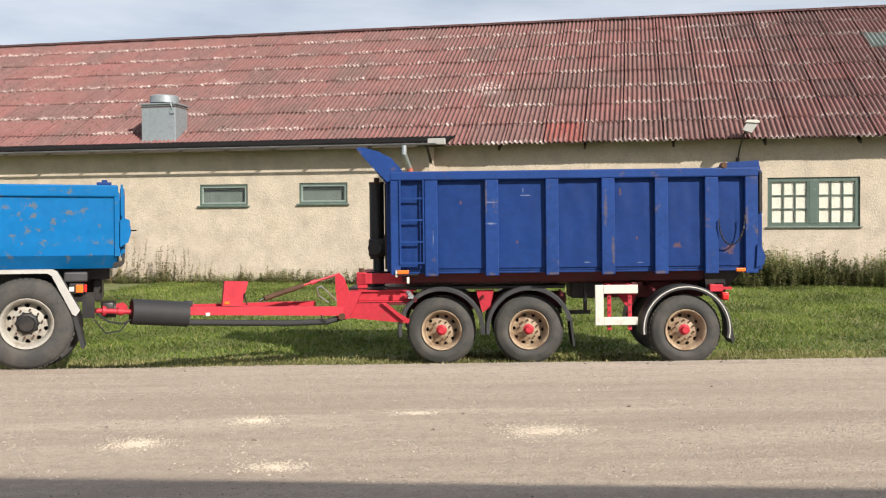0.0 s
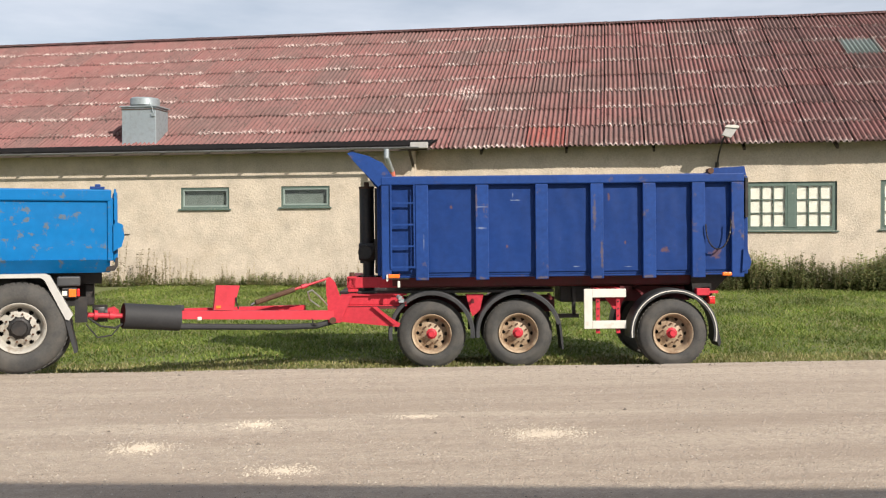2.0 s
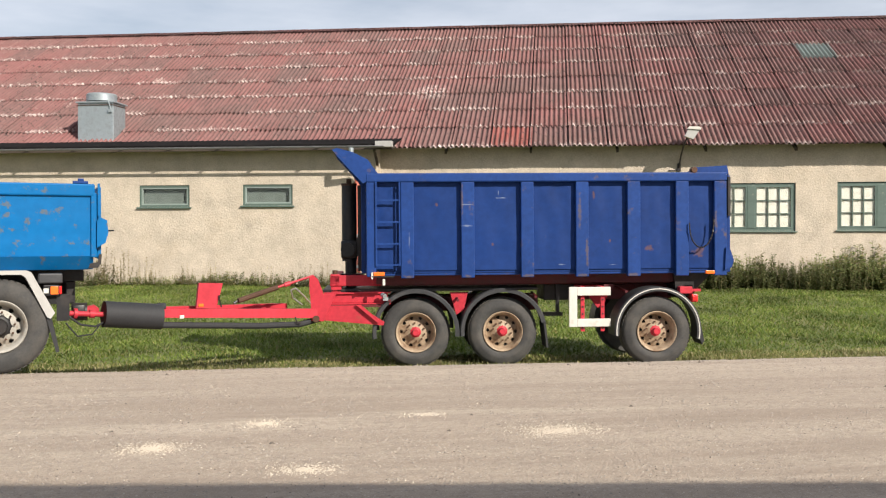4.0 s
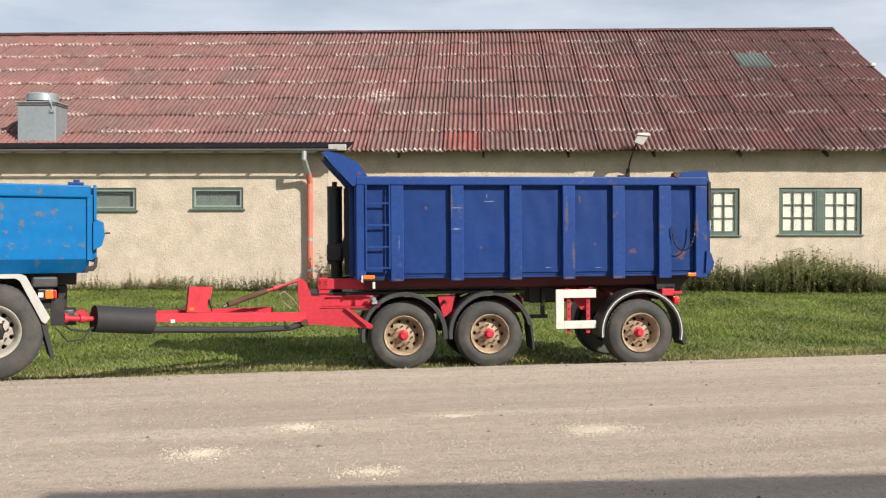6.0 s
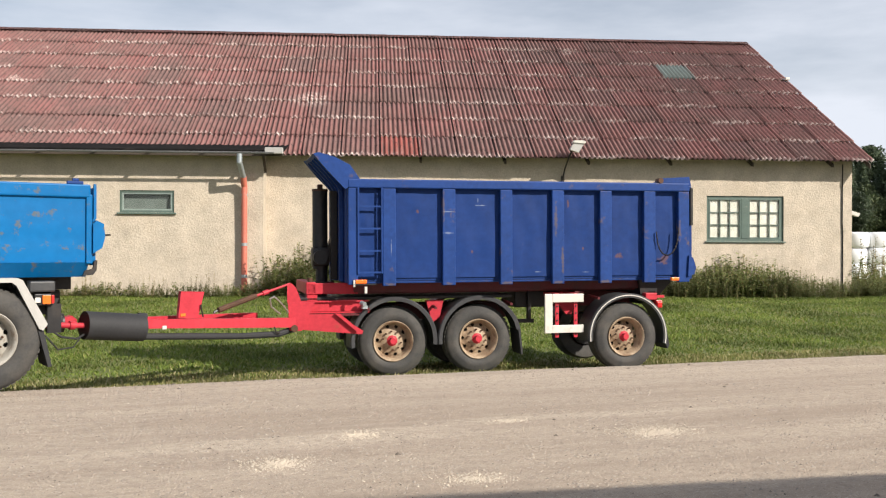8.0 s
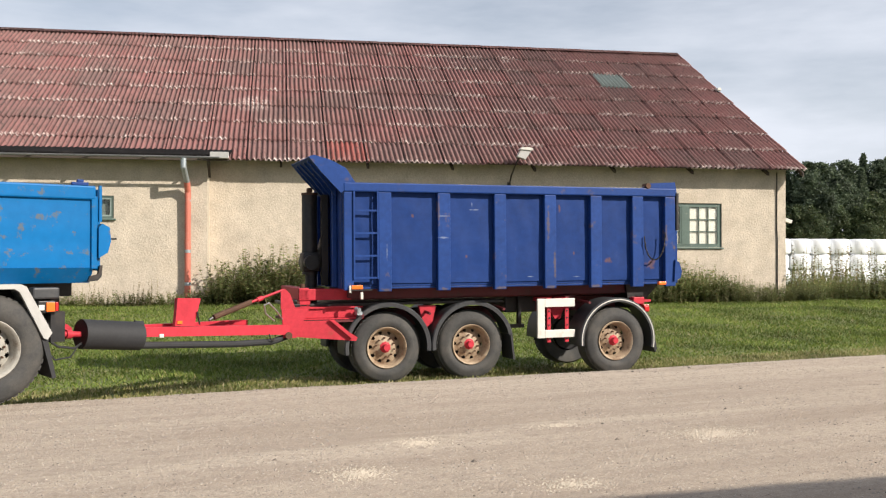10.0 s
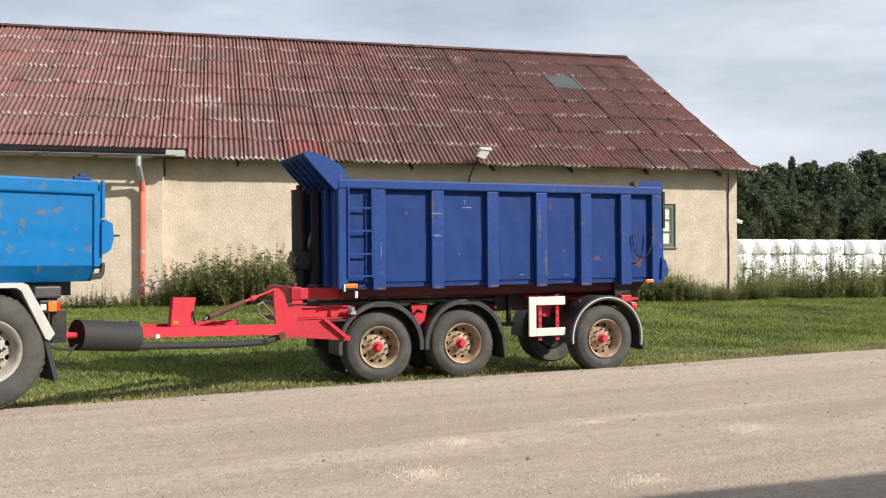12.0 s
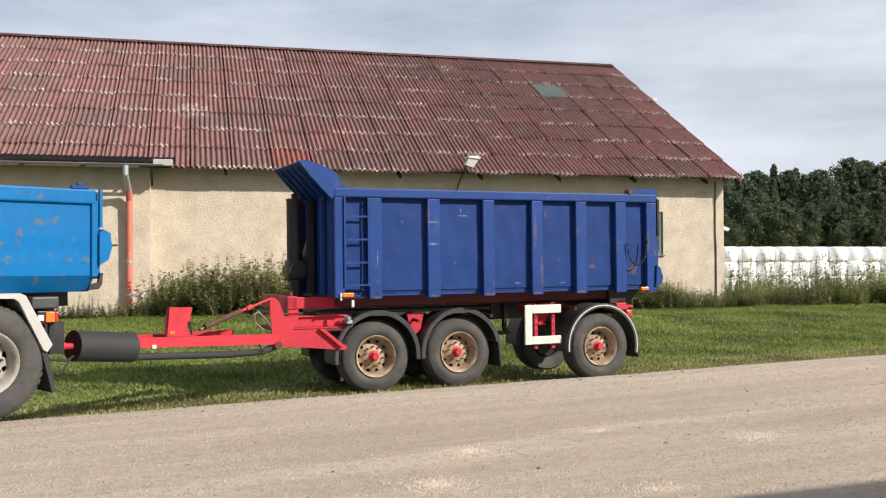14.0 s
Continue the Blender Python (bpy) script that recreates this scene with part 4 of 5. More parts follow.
# hose and marker lights
part("front_marker", box(B(), -0.66, -0.49, YN - 0.04, YN + 0.01, 1.415, 1.475, 0.012), M_ORANGE, trailer, "orange marker light", None)
part("front_reflector", box(B(), -0.525, -0.485, YN - 0.03, YN + 0.01, 1.27, 1.37, 0.008), M_WHITE, trailer, smooth=None)
part("front_marker", box(B(), -0.69, -0.665, YN - 0.03, YN + 0.0, 1.37, 1.47), M_WHITE, trailer, smooth=None)
part("marker_stay", box(B(), -0.68, -0.35, YN - 0.03, YN + 0.03, 1.395, 1.414), M_STEEL, trailer, smooth=None)
part("rear_marker", box(B(), 4.40, 4.54, YN - 0.05, YN + 0.01, 1.40, 1.455, 0.012), M_ORANGE, trailer, "orange marker light", None)
tail_light = part("tail_lamp", box(B(), 4.24, 4.34, -0.05, 0.30, 0.96, 1.08, 0.012), M_REDLENS, trailer, "red tail lamp on a red bracket", None)
part("lamp_bracket", box(box(B(), 4.06, 4.26, -0.03, 0.28, 1.09, 1.20, 0.01), 4.24, 4.40, 0.0, 0.05, 1.12, 1.16), M_RED, tail_light, smooth=None)
part("side_lens", box(B(), 4.25, 4.33, -0.07, -0.055, 0.98, 1.05, 0.006), M_REDLENS, tail_light, smooth=None)
# white spare-wheel frame
carrier = part("carrier_frame", box(B(), 2.312, 2.438, -0.13, -0.09, 0.603, 1.215, 0.008), M_WHITE, trailer, "white painted open frame", None)
part("top_bar", box(B(), 2.438, 2.955, -0.128, -0.092, 1.082, 1.213, 0.008), M_WHITE, carrier, smooth=None)
part("bottom_bar", box(B(), 2.438, 2.955, -0.128, -0.092, 0.605, 0.728, 0.008), M_WHITE, carrier, smooth=None)
for x in (2.53, 2.84):
    strap = part("strap", box(B(), x - 0.03, x + 0.03, -0.08, -0.05, 0.53, 1.22, 0.004), M_RED, carrier, "red perforated hanger strap", None)
    for k in range(6):
        part("strap_eye", rod(B(), (x, -0.092, 0.58 + 0.11 * k), (x, -0.081, 0.58 + 0.11 * k), 0.013, 8), M_STEEL, strap)
    part("strap_arm", box(B(), x - 0.03, x + 0.03, -0.05, 0.5, 1.16, 1.22), M_RED, carrier, smooth=None)


def hub_unit(name, tyre_r, rim_r, width, rim_mat, cap_mat, cap_r, parent, m, holes=10, dish=0.16):
    """A wheel in x and z about its own centre, its outer face towards -y."""
    w = new(name)
    w.parent, w.matrix_local = parent, m
    t0 = -0.02
    part("tyre", turned(B(), [(rim_r, t0 + 0.03), (rim_r + 0.035, t0 + 0.002), (rim_r + 0.09, t0 - 0.02), (tyre_r - 0.11, t0 - 0.012), (tyre_r - 0.05, t0 + 0.004), (tyre_r - 0.012, t0 + 0.03),
                             (tyre_r, t0 + 0.07), (tyre_r, t0 + width - 0.05), (tyre_r - 0.03, t0 + width), (rim_r + 0.05, t0 + width), (rim_r, t0 + width - 0.04)], 56), M_TYRE, w, "worn dusty tyre", 40)
    # tread blocks round the shoulder
    tb = B()
    for k in range(48):
        a = 2 * math.pi * k / 48
        bmesh.ops.create_cube(tb, size=1, matrix=Matrix.Rotation(-a, 4, "Y") @ Matrix.Translation((tyre_r - 0.004, t0 + 0.085, 0)) @ Matrix.Diagonal((0.022, 0.07, tyre_r * 0.09, 1)))
    part("tread", tb, M_TYRE, w, smooth=None)
    rim = part("rim", turned(B(), [(rim_r + 0.012, t0 + 0.004), (rim_r + 0.004, t0 - 0.008), (rim_r - 0.014, t0 + 0.004), (rim_r - 0.03, t0 + 0.03), (rim_r - 0.045, t0 + dish * 0.7), (rim_r - 0.06, t0 + dish)], 48), rim_mat, w, "dusty cream steel rim")
    # the disc has round hand holes cut through it
    d = B()
    n = holes * 14
    r0, r1, r2, r3 = cap_r + 0.01, rim_r * 0.62, rim_r * 0.86, rim_r - 0.05
    radii = [r0] + [r1 + (r2 - r1) * k / 8 for k in range(9)] + [r3]
    hole, mid = rim_r * 0.088, rim_r * 0.735
    ring = [[d.verts.new((r * math.cos(2 * math.pi * k / n), t0 + dish * (0.55 + 0.45 * (r - r0) / (r3 - r0)), r * math.sin(2 * math.pi * k / n))) for k in range(n)] for r in radii]
    for i in range(len(radii) - 1):
        for k in range(n):
            r, off = (radii[i] + radii[i + 1]) / 2, ((k + 0.5) % 14 - 7) * 2 * math.pi / n
            if math.hypot(r * math.cos(off) - mid, r * math.sin(off)) < hole:
                continue
            j = (k + 1) % n
            d.faces.new((ring[i][k], ring[i][j], ring[i + 1][j], ring[i + 1][k]))
    part("disc", d, rim_mat, rim, smooth=30)
    part("drum", turned(B(), [(0.001, t0 + dish + 0.12), (rim_r - 0.02, t0 + dish + 0.12), (rim_r - 0.02, t0 + width)], 24), M_STEEL, w)
    for k in range(holes):
        a = 2 * math.pi * (k + 0.2) / holes
        r = (r0 + r1) / 2 + 0.012
        part("nut", rod(B(), (r * math.cos(a), t0 + dish * 0.66, r * math.sin(a)), (r * math.cos(a), t0 + dish * 0.42, r * math.sin(a)), 0.013, 6), M_BOLT, rim)
    cap = part("hub_cap", turned(B(), [(0.001, t0 - 0.0), (cap_r * 0.72, t0 + 0.0), (cap_r * 0.8, t0 + 0.015), (cap_r * 0.82, t0 + 0.07), (cap_r, t0 + 0.075), (cap_r + 0.03, t0 + dish * 0.62)], 10), cap_mat, w, smooth=20)
    return w


WHEELS = [(-0.02, 0.525, 0.20), (1.33, 0.525, 0.20), (3.66, 0.53, -0.14)]     # x, z and the outer face
first = hub_unit("wheel", 0.53, 0.300, 0.36, M_RIM, M_RED, 0.066, trailer, pose(-0.02, 0.20, 0.52, 0, 20))
for k, (x, z, face) in enumerate(WHEELS):
    for far in (0, 1):
        if k == 0 and far == 0:
            continue
        w = copy_thing(first, pose(x, YF - 0.02 if far else face, z - 0.005, 0, 20 + 37 * k, 180 if far else 0))
for x, z, face in WHEELS:
    part("axle", rod(B(), (x, face + 0.3, z), (x, YF - 0.3, z), 0.065, 14), M_STEEL, trailer)


def mudguard(cx, cz, r, a0, a1, y0, y1, rim_mat=None):
    bm = B()
    n = 26
    for k in range(n):
        for ra, rb in ((r, r + 0.018),):
            t0, t1 = radians(a0 + (a1 - a0) * k / n), radians(a0 + (a1 - a0) * (k + 1) / n)
            q = [[bm.verts.new((cx + rr * math.cos(t), y, cz + rr * math.sin(t))) for y in (y0, y1)] for rr, t in ((ra, t0), (rb, t0), (rb, t1), (ra, t1))]
            bm.faces.new((q[1][0], q[1][1], q[2][1], q[2][0]))
            bm.faces.new((q[0][1], q[0][0], q[3][0], q[3][1]))
    # rolled outer lip
    for k in range(n):
        t0, t1 = radians(a0 + (a1 - a0) * k / n), radians(a0 + (a1 - a0) * (k + 1) / n)
        ring = [(r - 0.045, 0.004), (r - 0.045, -0.012), (r + 0.006, -0.016), (r + 0.022, 0.0)]
        q = [[bm.verts.new((cx + rr * math.cos(t), y0 + dy, cz + rr * math.sin(t))) for rr, dy in ring] for t in (t0, t1)]
        for j in range(3):
            bm.faces.new((q[0][j], q[0][j + 1], q[1][j + 1], q[1][j]))
    bmesh.ops.remove_doubles(bm, verts=bm.verts, dist=0.0005)
    bmesh.ops.recalc_face_normals(bm, faces=bm.faces)
    g = part("mudguard", bm, M_GUARD, trailer, "black plastic mudguard")
    if rim_mat:
        lip = B()
        for k in range(n):
            t0, t1 = radians(a0 + (a1 - a0) * k / n), radians(a0 + (a1 - a0) * (k + 1) / n)
            q = [lip.verts.new((cx + rr * math.cos(t), y0 - 0.02, cz + rr * math.sin(t))) for rr, t in ((r - 0.016, t0), (r - 0.001, t0), (r - 0.001, t1), (r - 0.016, t1))]
            lip.faces.new(q)
        bmesh.ops.remove_doubles(lip, verts=lip.verts, dist=0.0005)
        bmesh.ops.solidify(lip, geom=lip.faces[:], thickness=0.006)
        part("white_edge", lip, rim_mat, g, "white edge strip")
    return g


mudguard(-0.02, 0.53, 0.65, -6, 188, 0.09, 0.56)
mudguard(1.33, 0.53, 0.65, 12, 186, 0.09, 0.56)
mudguard(3.66, 0.54, 0.65, -12, 186, -0.23, 0.22, M_WHITE)
mudguard(-0.0, 0.53, 0.635, -6, 188, YF - 0.36, YF + 0.05)
mudguard(1.345, 0.53, 0.635, 12, 186, YF - 0.36, YF + 0.05)
mudguard(3.70, 0.53, 0.635, -12, 186, YF - 0.36, YF + 0.05)
part("mud_flap", slab(B(), [(1.955, 0.66), (1.99, 0.66), (2.03, 0.27), (2.00, 0.27)], 0.1, 0.54), M_RUBBER, trailer, smooth=None)
part("mud_flap", slab(B(), [(4.31, 0.42), (4.335, 0.60), (4.38, 0.38), (4.35, 0.32)], -0.21, 0.2), M_RUBBER, trailer, smooth=None)
for x, z in ((0.62, 1.02), (-0.42, 1.02), (1.83, 1.06), (3.18, 1.14)):
    part("guard_stay", rod(B(), (x, 0.06 if x < 2 else -0.20, z), (x + 0.02, 0.6, z + 0.04), 0.022, 8), M_SHADERED, trailer)

# the drawbar, set at an angle to the trailer
BAR = TRAILER.inverted() @ pose(-1.50, -0.48, 0, 0, 0, 39.0) @ Matrix.Diagonal((0.92, 1, 1, 1))
bar = new("drawbar")
bar.parent, bar.matrix_local = trailer, BAR
bar["label"] = "red A-frame drawbar with rubber sleeve"
part("near_beam", slab(B(), [(-2.75, 0.885), (-2.75, 1.0), (0.06, 0.905), (0.06, 0.765)], -0.05, 0.05), M_RED, bar, smooth=None)
part("far_beam", slab(B(), [(-2.75, 0.90), (-2.75, 1.02), (-0.15, 0.955), (-0.15, 0.80)], -0.05, 0.05), M_RED, bar, smooth=None).matrix_local = pose(-2.7, 0.12, 0, 0, 0, 14) @ pose(2.7, 0, 0)
part("sleeve", rod(rod(B(), (-3.42, 0.02, 0.955), (-2.58, 0.02, 0.885), 0.178, 26), (-2.62, 0.06, 1.03), (-2.50, 0.06, 1.02), 0.05, 10), M_RUBBER, bar, "black rubber sleeve round the drawbar")
part("tow_rod", rod(B(), (-3.95, 0.02, 0.985), (-3.40, 0.02, 0.95), 0.036, 14), M_RED, bar)
part("tow_eye", rod(rod(B(), (-3.62, 0.02, 0.965), (-3.55, 0.02, 0.96), 0.055, 14), (-3.84, 0.02, 0.98), (-3.79, 0.02, 0.975), 0.07, 14), M_RED, bar)
plate = part("stand_plate", slab(B(), [(-2.05, 0.985), (-2.01, 1.345), (-1.63, 1.33), (-1.735, 0.975)], -0.03, 0.03), M_RED, bar, "upright red plate", None)
part("plate_reflector", box(B(), -2.02, -1.94, -0.042, -0.032, 1.01, 1.05), M_ORANGE, plate, smooth=None)
part("plate_hook", tube(B(), [(-1.70, -0.05, 1.16), (-1.70, -0.06, 1.10), (-1.66, -0.05, 0.99)], 0.012, 6), M_STEEL, plate)
link = part("spring_link", rod(B(), (-1.34, 0.06, 1.065), (-0.68, 0.06, 1.245), 0.04, 10), M_BOLT, bar, "rusty height-adjusting spring link")
part("spring_body", rod(rod(B(), (-1.30, 0.055, 1.065), (-0.72, 0.055, 1.225), 0.028, 8), (-1.42, 0.06, 1.03), (-1.36, 0.06, 1.06), 0.02, 8), M_STEEL, link)
part("link_rod", rod(B(), (-0.70, 0.06, 1.24), (-0.05, 0.06, 1.405), 0.018, 8), M_RED, link)
part("link_hook", rod(B(), (-0.56, 0.06, 1.275), (-0.46, 0.06, 1.30), 0.035, 8), M_RED, link)
part("cable", tube(B(), [(-0.12, 0.0, 0.99), (-0.26, -0.02, 1.12), (-0.40, -0.02, 1.23), (-0.47, 0.0, 1.20), (-0.42, 0.03, 1.08), (-0.25, 0.03, 0.97)], 0.012, 6), M_CHROME, bar, "thin pale cable loop")
part("air_hose", tube(B(), [(-2.60, 0.03, 0.77), (-2.0, 0.02, 0.74), (-1.0, 0.0, 0.69), (-0.30, 0.02, 0.68), (0.1, 0.05, 0.75)], 0.045, 10), M_RUBBER, bar, "grey hose bundle")
part("hose_loop", tube(B(), [(-3.40, -0.02, 0.86), (-3.55, -0.05, 0.80), (-3.75, -0.03, 0.83), (-3.92, 0.0, 0.95)], 0.014, 6), M_RUBBER, bar)
part("hose_drop", tube(B(), [(-3.45, -0.02, 0.85), (-3.60, -0.06, 0.70), (-3.80, -0.05, 0.68), (-3.95, 0.0, 0.86)], 0.010, 6), M_RUBBER, bar)
part("pin", box(B(), -2.32, -2.25, -0.07, -0.05, 0.85, 0.90, 0.01), M_WHITE, bar, smooth=None)
part("bar_hook", tube(B(), [(-0.42, -0.05, 0.80), (-0.40, -0.06, 0.72), (-0.34, -0.06, 0.70), (-0.32, -0.05, 0.73)], 0.01, 6), M_STEEL, bar)

# ---- the truck that pulls it ----
TRUCK = pose(-3.62, -3.36, 0, 0, 0, 29)
truck = thing("tipper_truck", TRUCK, "bright blue rust-spotted tipper truck seen from its rear side", "truck")
TX0, TW = -5.2, 2.2
tb_ = part("tipper_body", box(B(), TX0, -0.03, 0.05, TW - 0.05, 1.74, 2.55, 0.015), M_AZURE, truck, "bright blue steel body with rust spots", None)
for ya, yb in ((0.0, 0.07), (TW - 0.07, TW)):
    part("side_rail", box(B(), TX0, 0.0, ya, yb, 2.50, 2.655, 0.02), M_AZURE, tb_, smooth=None)
    lean = 0.16 if ya < 1 else -0.16
    sill = B()
    ends = [[sill.verts.new((x, y, z)) for y, z in ((ya + 0.02, 1.755), (yb - 0.02, 1.755), (yb + lean, 1.585), (ya + lean, 1.585))] for x in (TX0, -0.02)]
    sill.faces.new(ends[0])
    sill.faces.new(ends[1][::-1])
    for k in range(4):
        sill.faces.new((ends[0][k], ends[1][k], ends[1][(k + 1) % 4], ends[0][(k + 1) % 4]))
    bmesh.ops.recalc_face_normals(sill, faces=sill.faces)
    part("side_sill", sill, M_AZURE, tb_, smooth=None)
    part("corner_post", box(B(), -0.05, 0.02, ya + 0.005, yb - 0.005, 1.74, 2.54, 0.01), M_AZURE, tb_, smooth=None)
part("side_skin", wavy_panel(TX0, -0.03, 1.755, 2.54, 0.035), M_AZURE, tb_)
part("rear_wall", box(B(), 0.022, 0.075, 0.08, TW - 0.08, 1.72, 2.62, 0.01), M_AZURE, tb_, smooth=None)
part("latch_block", slab(B(), [(0.02, 1.86), (0.12, 1.92), (0.155, 2.05), (0.14, 2.20), (0.06, 2.24), (0.02, 2.20)], -0.03, 0.09), M_AZURE, tb_, "blue tailgate latch", None)
part("latch_foot", slab(B(), [(-0.08, 1.60), (0.03, 1.61), (0.07, 1.66), (0.08, 1.78), (0.05, 1.78), (0.03, 1.68), (-0.06, 1.66)], 0.02, 0.06), M_STEEL, tb_, smooth=None)
part("latch_lever", rod(B(), (0.14, 0.0, 2.07), (0.22, -0.02, 2.075), 0.01, 6), M_STEEL, tb_)
part("top_hinge", box(box(B(), -0.26, -0.08, 0.01, 0.06, 2.656, 2.69, 0.005), -0.20, -0.13, 0.015, 0.055, 2.69, 2.72, 0.005), M_BLUE_EDGE, tb_, smooth=None)
part("drop_bar", box(B(), 0.03, 0.06, -0.01, 0.03, 2.26, 2.66), M_AZURE, tb_, smooth=None)
chassis = part("chassis", box(box(B(), TX0, -0.25, 0.75, 0.85, 1.12, 1.42), TX0, -0.25, 1.6, 1.7, 1.12, 1.42), M_STEEL, truck, "black truck chassis", None)
part("tip_frame", box(B(), TX0, -0.12, 0.45, 2.0, 1.43, 1.585), M_STEEL, chassis, smooth=None)
part("rear_beam", box(B(), -0.33, -0.22, 0.55, TW - 0.55, 1.14, 1.42, 0.01), M_STEEL, chassis, smooth=None)
part("coupling", box(rod(B(), (-0.25, 1.2, 0.98), (-0.05, 1.2, 0.98), 0.12, 14), -0.24, -0.08, 1.05, 1.35, 0.88, 1.08, 0.02), M_STEEL, chassis)
part("coupling_jaw", slab(B(), [(-0.08, 0.93), (0.04, 0.90), (0.10, 0.96), (0.10, 1.02), (0.04, 1.07), (-0.08, 1.04)], 1.12, 1.28), M_RED, chassis, smooth=None)
truck_wheel = hub_unit("wheel", 0.57, 0.31, 0.58, M_RIM_PALE, M_STEEL, 0.125, truck, pose(-1.10, 0.02, 0.905))
copy_thing(truck_wheel, pose(-1.10, TW - 0.02, 0.72, 0, 33, 180))
copy_thing(truck_wheel, pose(-2.45, 0.02, 0.905, 0, 51, 0))
copy_thing(truck_wheel, pose(-2.45, TW - 0.02, 0.72, 0, 15, 180))
for x in (-1.10, -2.45):
    part("axle", rod(B(), (x, 0.3, 0.905), (x, TW - 0.3, 0.905), 0.11, 14), M_STEEL, truck)
fender = part("fender", slab(B(), [(-3.3, 1.535), (-3.3, 1.585), (-0.79, 1.585), (-0.735, 1.56), (-0.47, 1.06), (-0.52, 0.99), (-0.56, 1.01), (-0.80, 1.50), (-0.85, 1.535)], -0.03, 0.03), M_DULLWHITE, truck, "grey-white angular metal fender", None)
part("fender_top", box(B(), -3.3, -0.80, 0.03, 0.55, 1.555, 1.583), M_DULLWHITE, fender, smooth=None)
part("fender_slope", slab(B(), [(-0.80, 1.57), (-0.75, 1.55), (-0.49, 1.05), (-0.53, 1.03)], 0.03, 0.55), M_DULLWHITE, fender, smooth=None)
part("mud_flap", slab(B(), [(-0.57, 1.00), (-0.51, 1.00), (-0.42, 0.58), (-0.46, 0.57)], 0.0, 0.5), M_RUBBER, truck, smooth=None)
part("bumper_block", box(B(), -0.66, -0.38, 0.02, 0.20, 1.42, 1.545, 0.02), M_GUARD, truck, "dark plastic block", None)
lamp_unit = part("tail_lamp", box(B(), -0.60, -0.42, 0.03, 0.16, 1.27, 1.40, 0.01), M_STEEL, truck, "tail lamp with orange and red lenses", None)
part("orange_lens", box(B(), -0.52, -0.43, 0.01, 0.035, 1.285, 1.385, 0.006), M_ORANGE, lamp_unit, smooth=None)
part("red_lens", box(B(), -0.42, -0.39, 0.03, 0.16, 1.29, 1.385, 0.006), M_REDLENS, lamp_unit, smooth=None)
part("white_lens", box(B(), -0.60, -0.54, 0.01, 0.035, 1.30, 1.36, 0.006), M_WHITE, lamp_unit, smooth=None)
part("lamp_stay", box(B(), -0.45, -0.30, 0.1, 0.16, 0.95, 1.28), M_STEEL, truck, smooth=None)


# ---- an unseen shed behind the road, added so that its shadow falls on the gravel ----
shed = thing("neighbour_shed", pose(6.2, -14.75, 0, 0, 0, 7.5), "plain grey unseen shed across the road, added for its shadow", "shed")
part("wall", box(B(), -1.0, 20, -16, -0.25, -0.3, 5.9), M_CONCRETE, shed, smooth=None)
part("roof", box(B(), -1.2, 20.2, -16.2, 0.0, 5.904, 6.1), M_DARKTIN, shed, smooth=None)

# ---- white wrapped bales ----
rng = np.random.RandomState(5)
bale = thing("silage_bale", pose(25.2, 34.6, height(25.2, 34.6)), "round hay bale wrapped in white plastic film", "hay bale", "stacked bales")
part("wrap", turned(B(), [(0.001, 0.02), (0.46, 0.0), (0.55, 0.03), (0.60, 0.12), (0.625, 0.42), (0.60, 0.73), (0.55, 0.81), (0.46, 0.84), (0.001, 0.82)], 28), M_BALE, bale, smooth=80).matrix_local = pose(0, 0, 0, 90) @ Matrix.Scale(1, 4)
for row in range(2):
    for k in range(19):
        for tier in range(3):
            if row == k == tier == 0:
                continue
            x = 25.2 + 1.19 * k + (0.5 if row else 0) + rng.uniform(-0.05, 0.05)
            y = 34.6 + row * 1.2 + rng.uniform(-0.12, 0.12) + 0.02 * k
            copy_thing(bale, pose(x, y, height(25.2, 34.6) + 0.835 * tier, 0, 0, rng.uniform(0, 360)))

# ---- weeds ----
def leaf_fan(verts, faces, rng, base, tip, n, size, droop=0.3):
    """Narrow leaves along a stem from base to tip."""
    base, tip = np.array(base), np.array(tip)
    for k in range(n):
        f = 0.12 + 0.88 * (k + rng.rand()) / n
        p = base + (tip - base) * f
        a = rng.uniform(0, 2 * math.pi)
        out = np.array([math.cos(a), math.sin(a), rng.uniform(-droop, 0.6)])
        side = np.array([-math.sin(a), math.cos(a), 0]) * size * 0.22
        ln = size * rng.uniform(0.6, 1.2) * (1.15 - 0.6 * f)
        i = len(verts)
        verts.extend([tuple(p), tuple(p + out * ln * 0.5 + side), tuple(p + out * ln), tuple(p + out * ln * 0.5 - side)])
        faces.append((i, i + 1, i + 2, i + 3))


def stem(verts, faces, base, tip, r):
    i = len(verts)
    base, tip = np.array(base), np.array(tip)
    for p, q in ((base, r), (tip, r * 0.4)):
        for a in (0, 2.1, 4.2):
            verts.append((p[0] + q * math.cos(a), p[1] + q * math.sin(a), p[2]))
    for k in range(3):
        j = (k + 1) % 3
        faces.append((i + k, i + j, i + 3 + j, i + 3 + k))


def weed_mesh(seed, stems, tall, spread, leaves, size):
    rng = np.random.RandomState(seed)
    v, f, sv, sf = [], [], [], []
    for _ in range(stems):
        a, d = rng.uniform(0, 2 * math.pi), spread * math.sqrt(rng.rand())
        h = tall * rng.uniform(0.45, 1.0) * (1 - 0.35 * d / spread)
        base = (d * math.cos(a), d * math.sin(a), -0.05)
        tip = (base[0] * 1.25 + rng.normal(0, 0.09), base[1] * 1.25 + rng.normal(0, 0.09), h)
        leaf_fan(v, f, rng, base, tip, leaves, size)
        stem(sv, sf, base, tip, 0.008)
    return (v, f), (sv, sf)


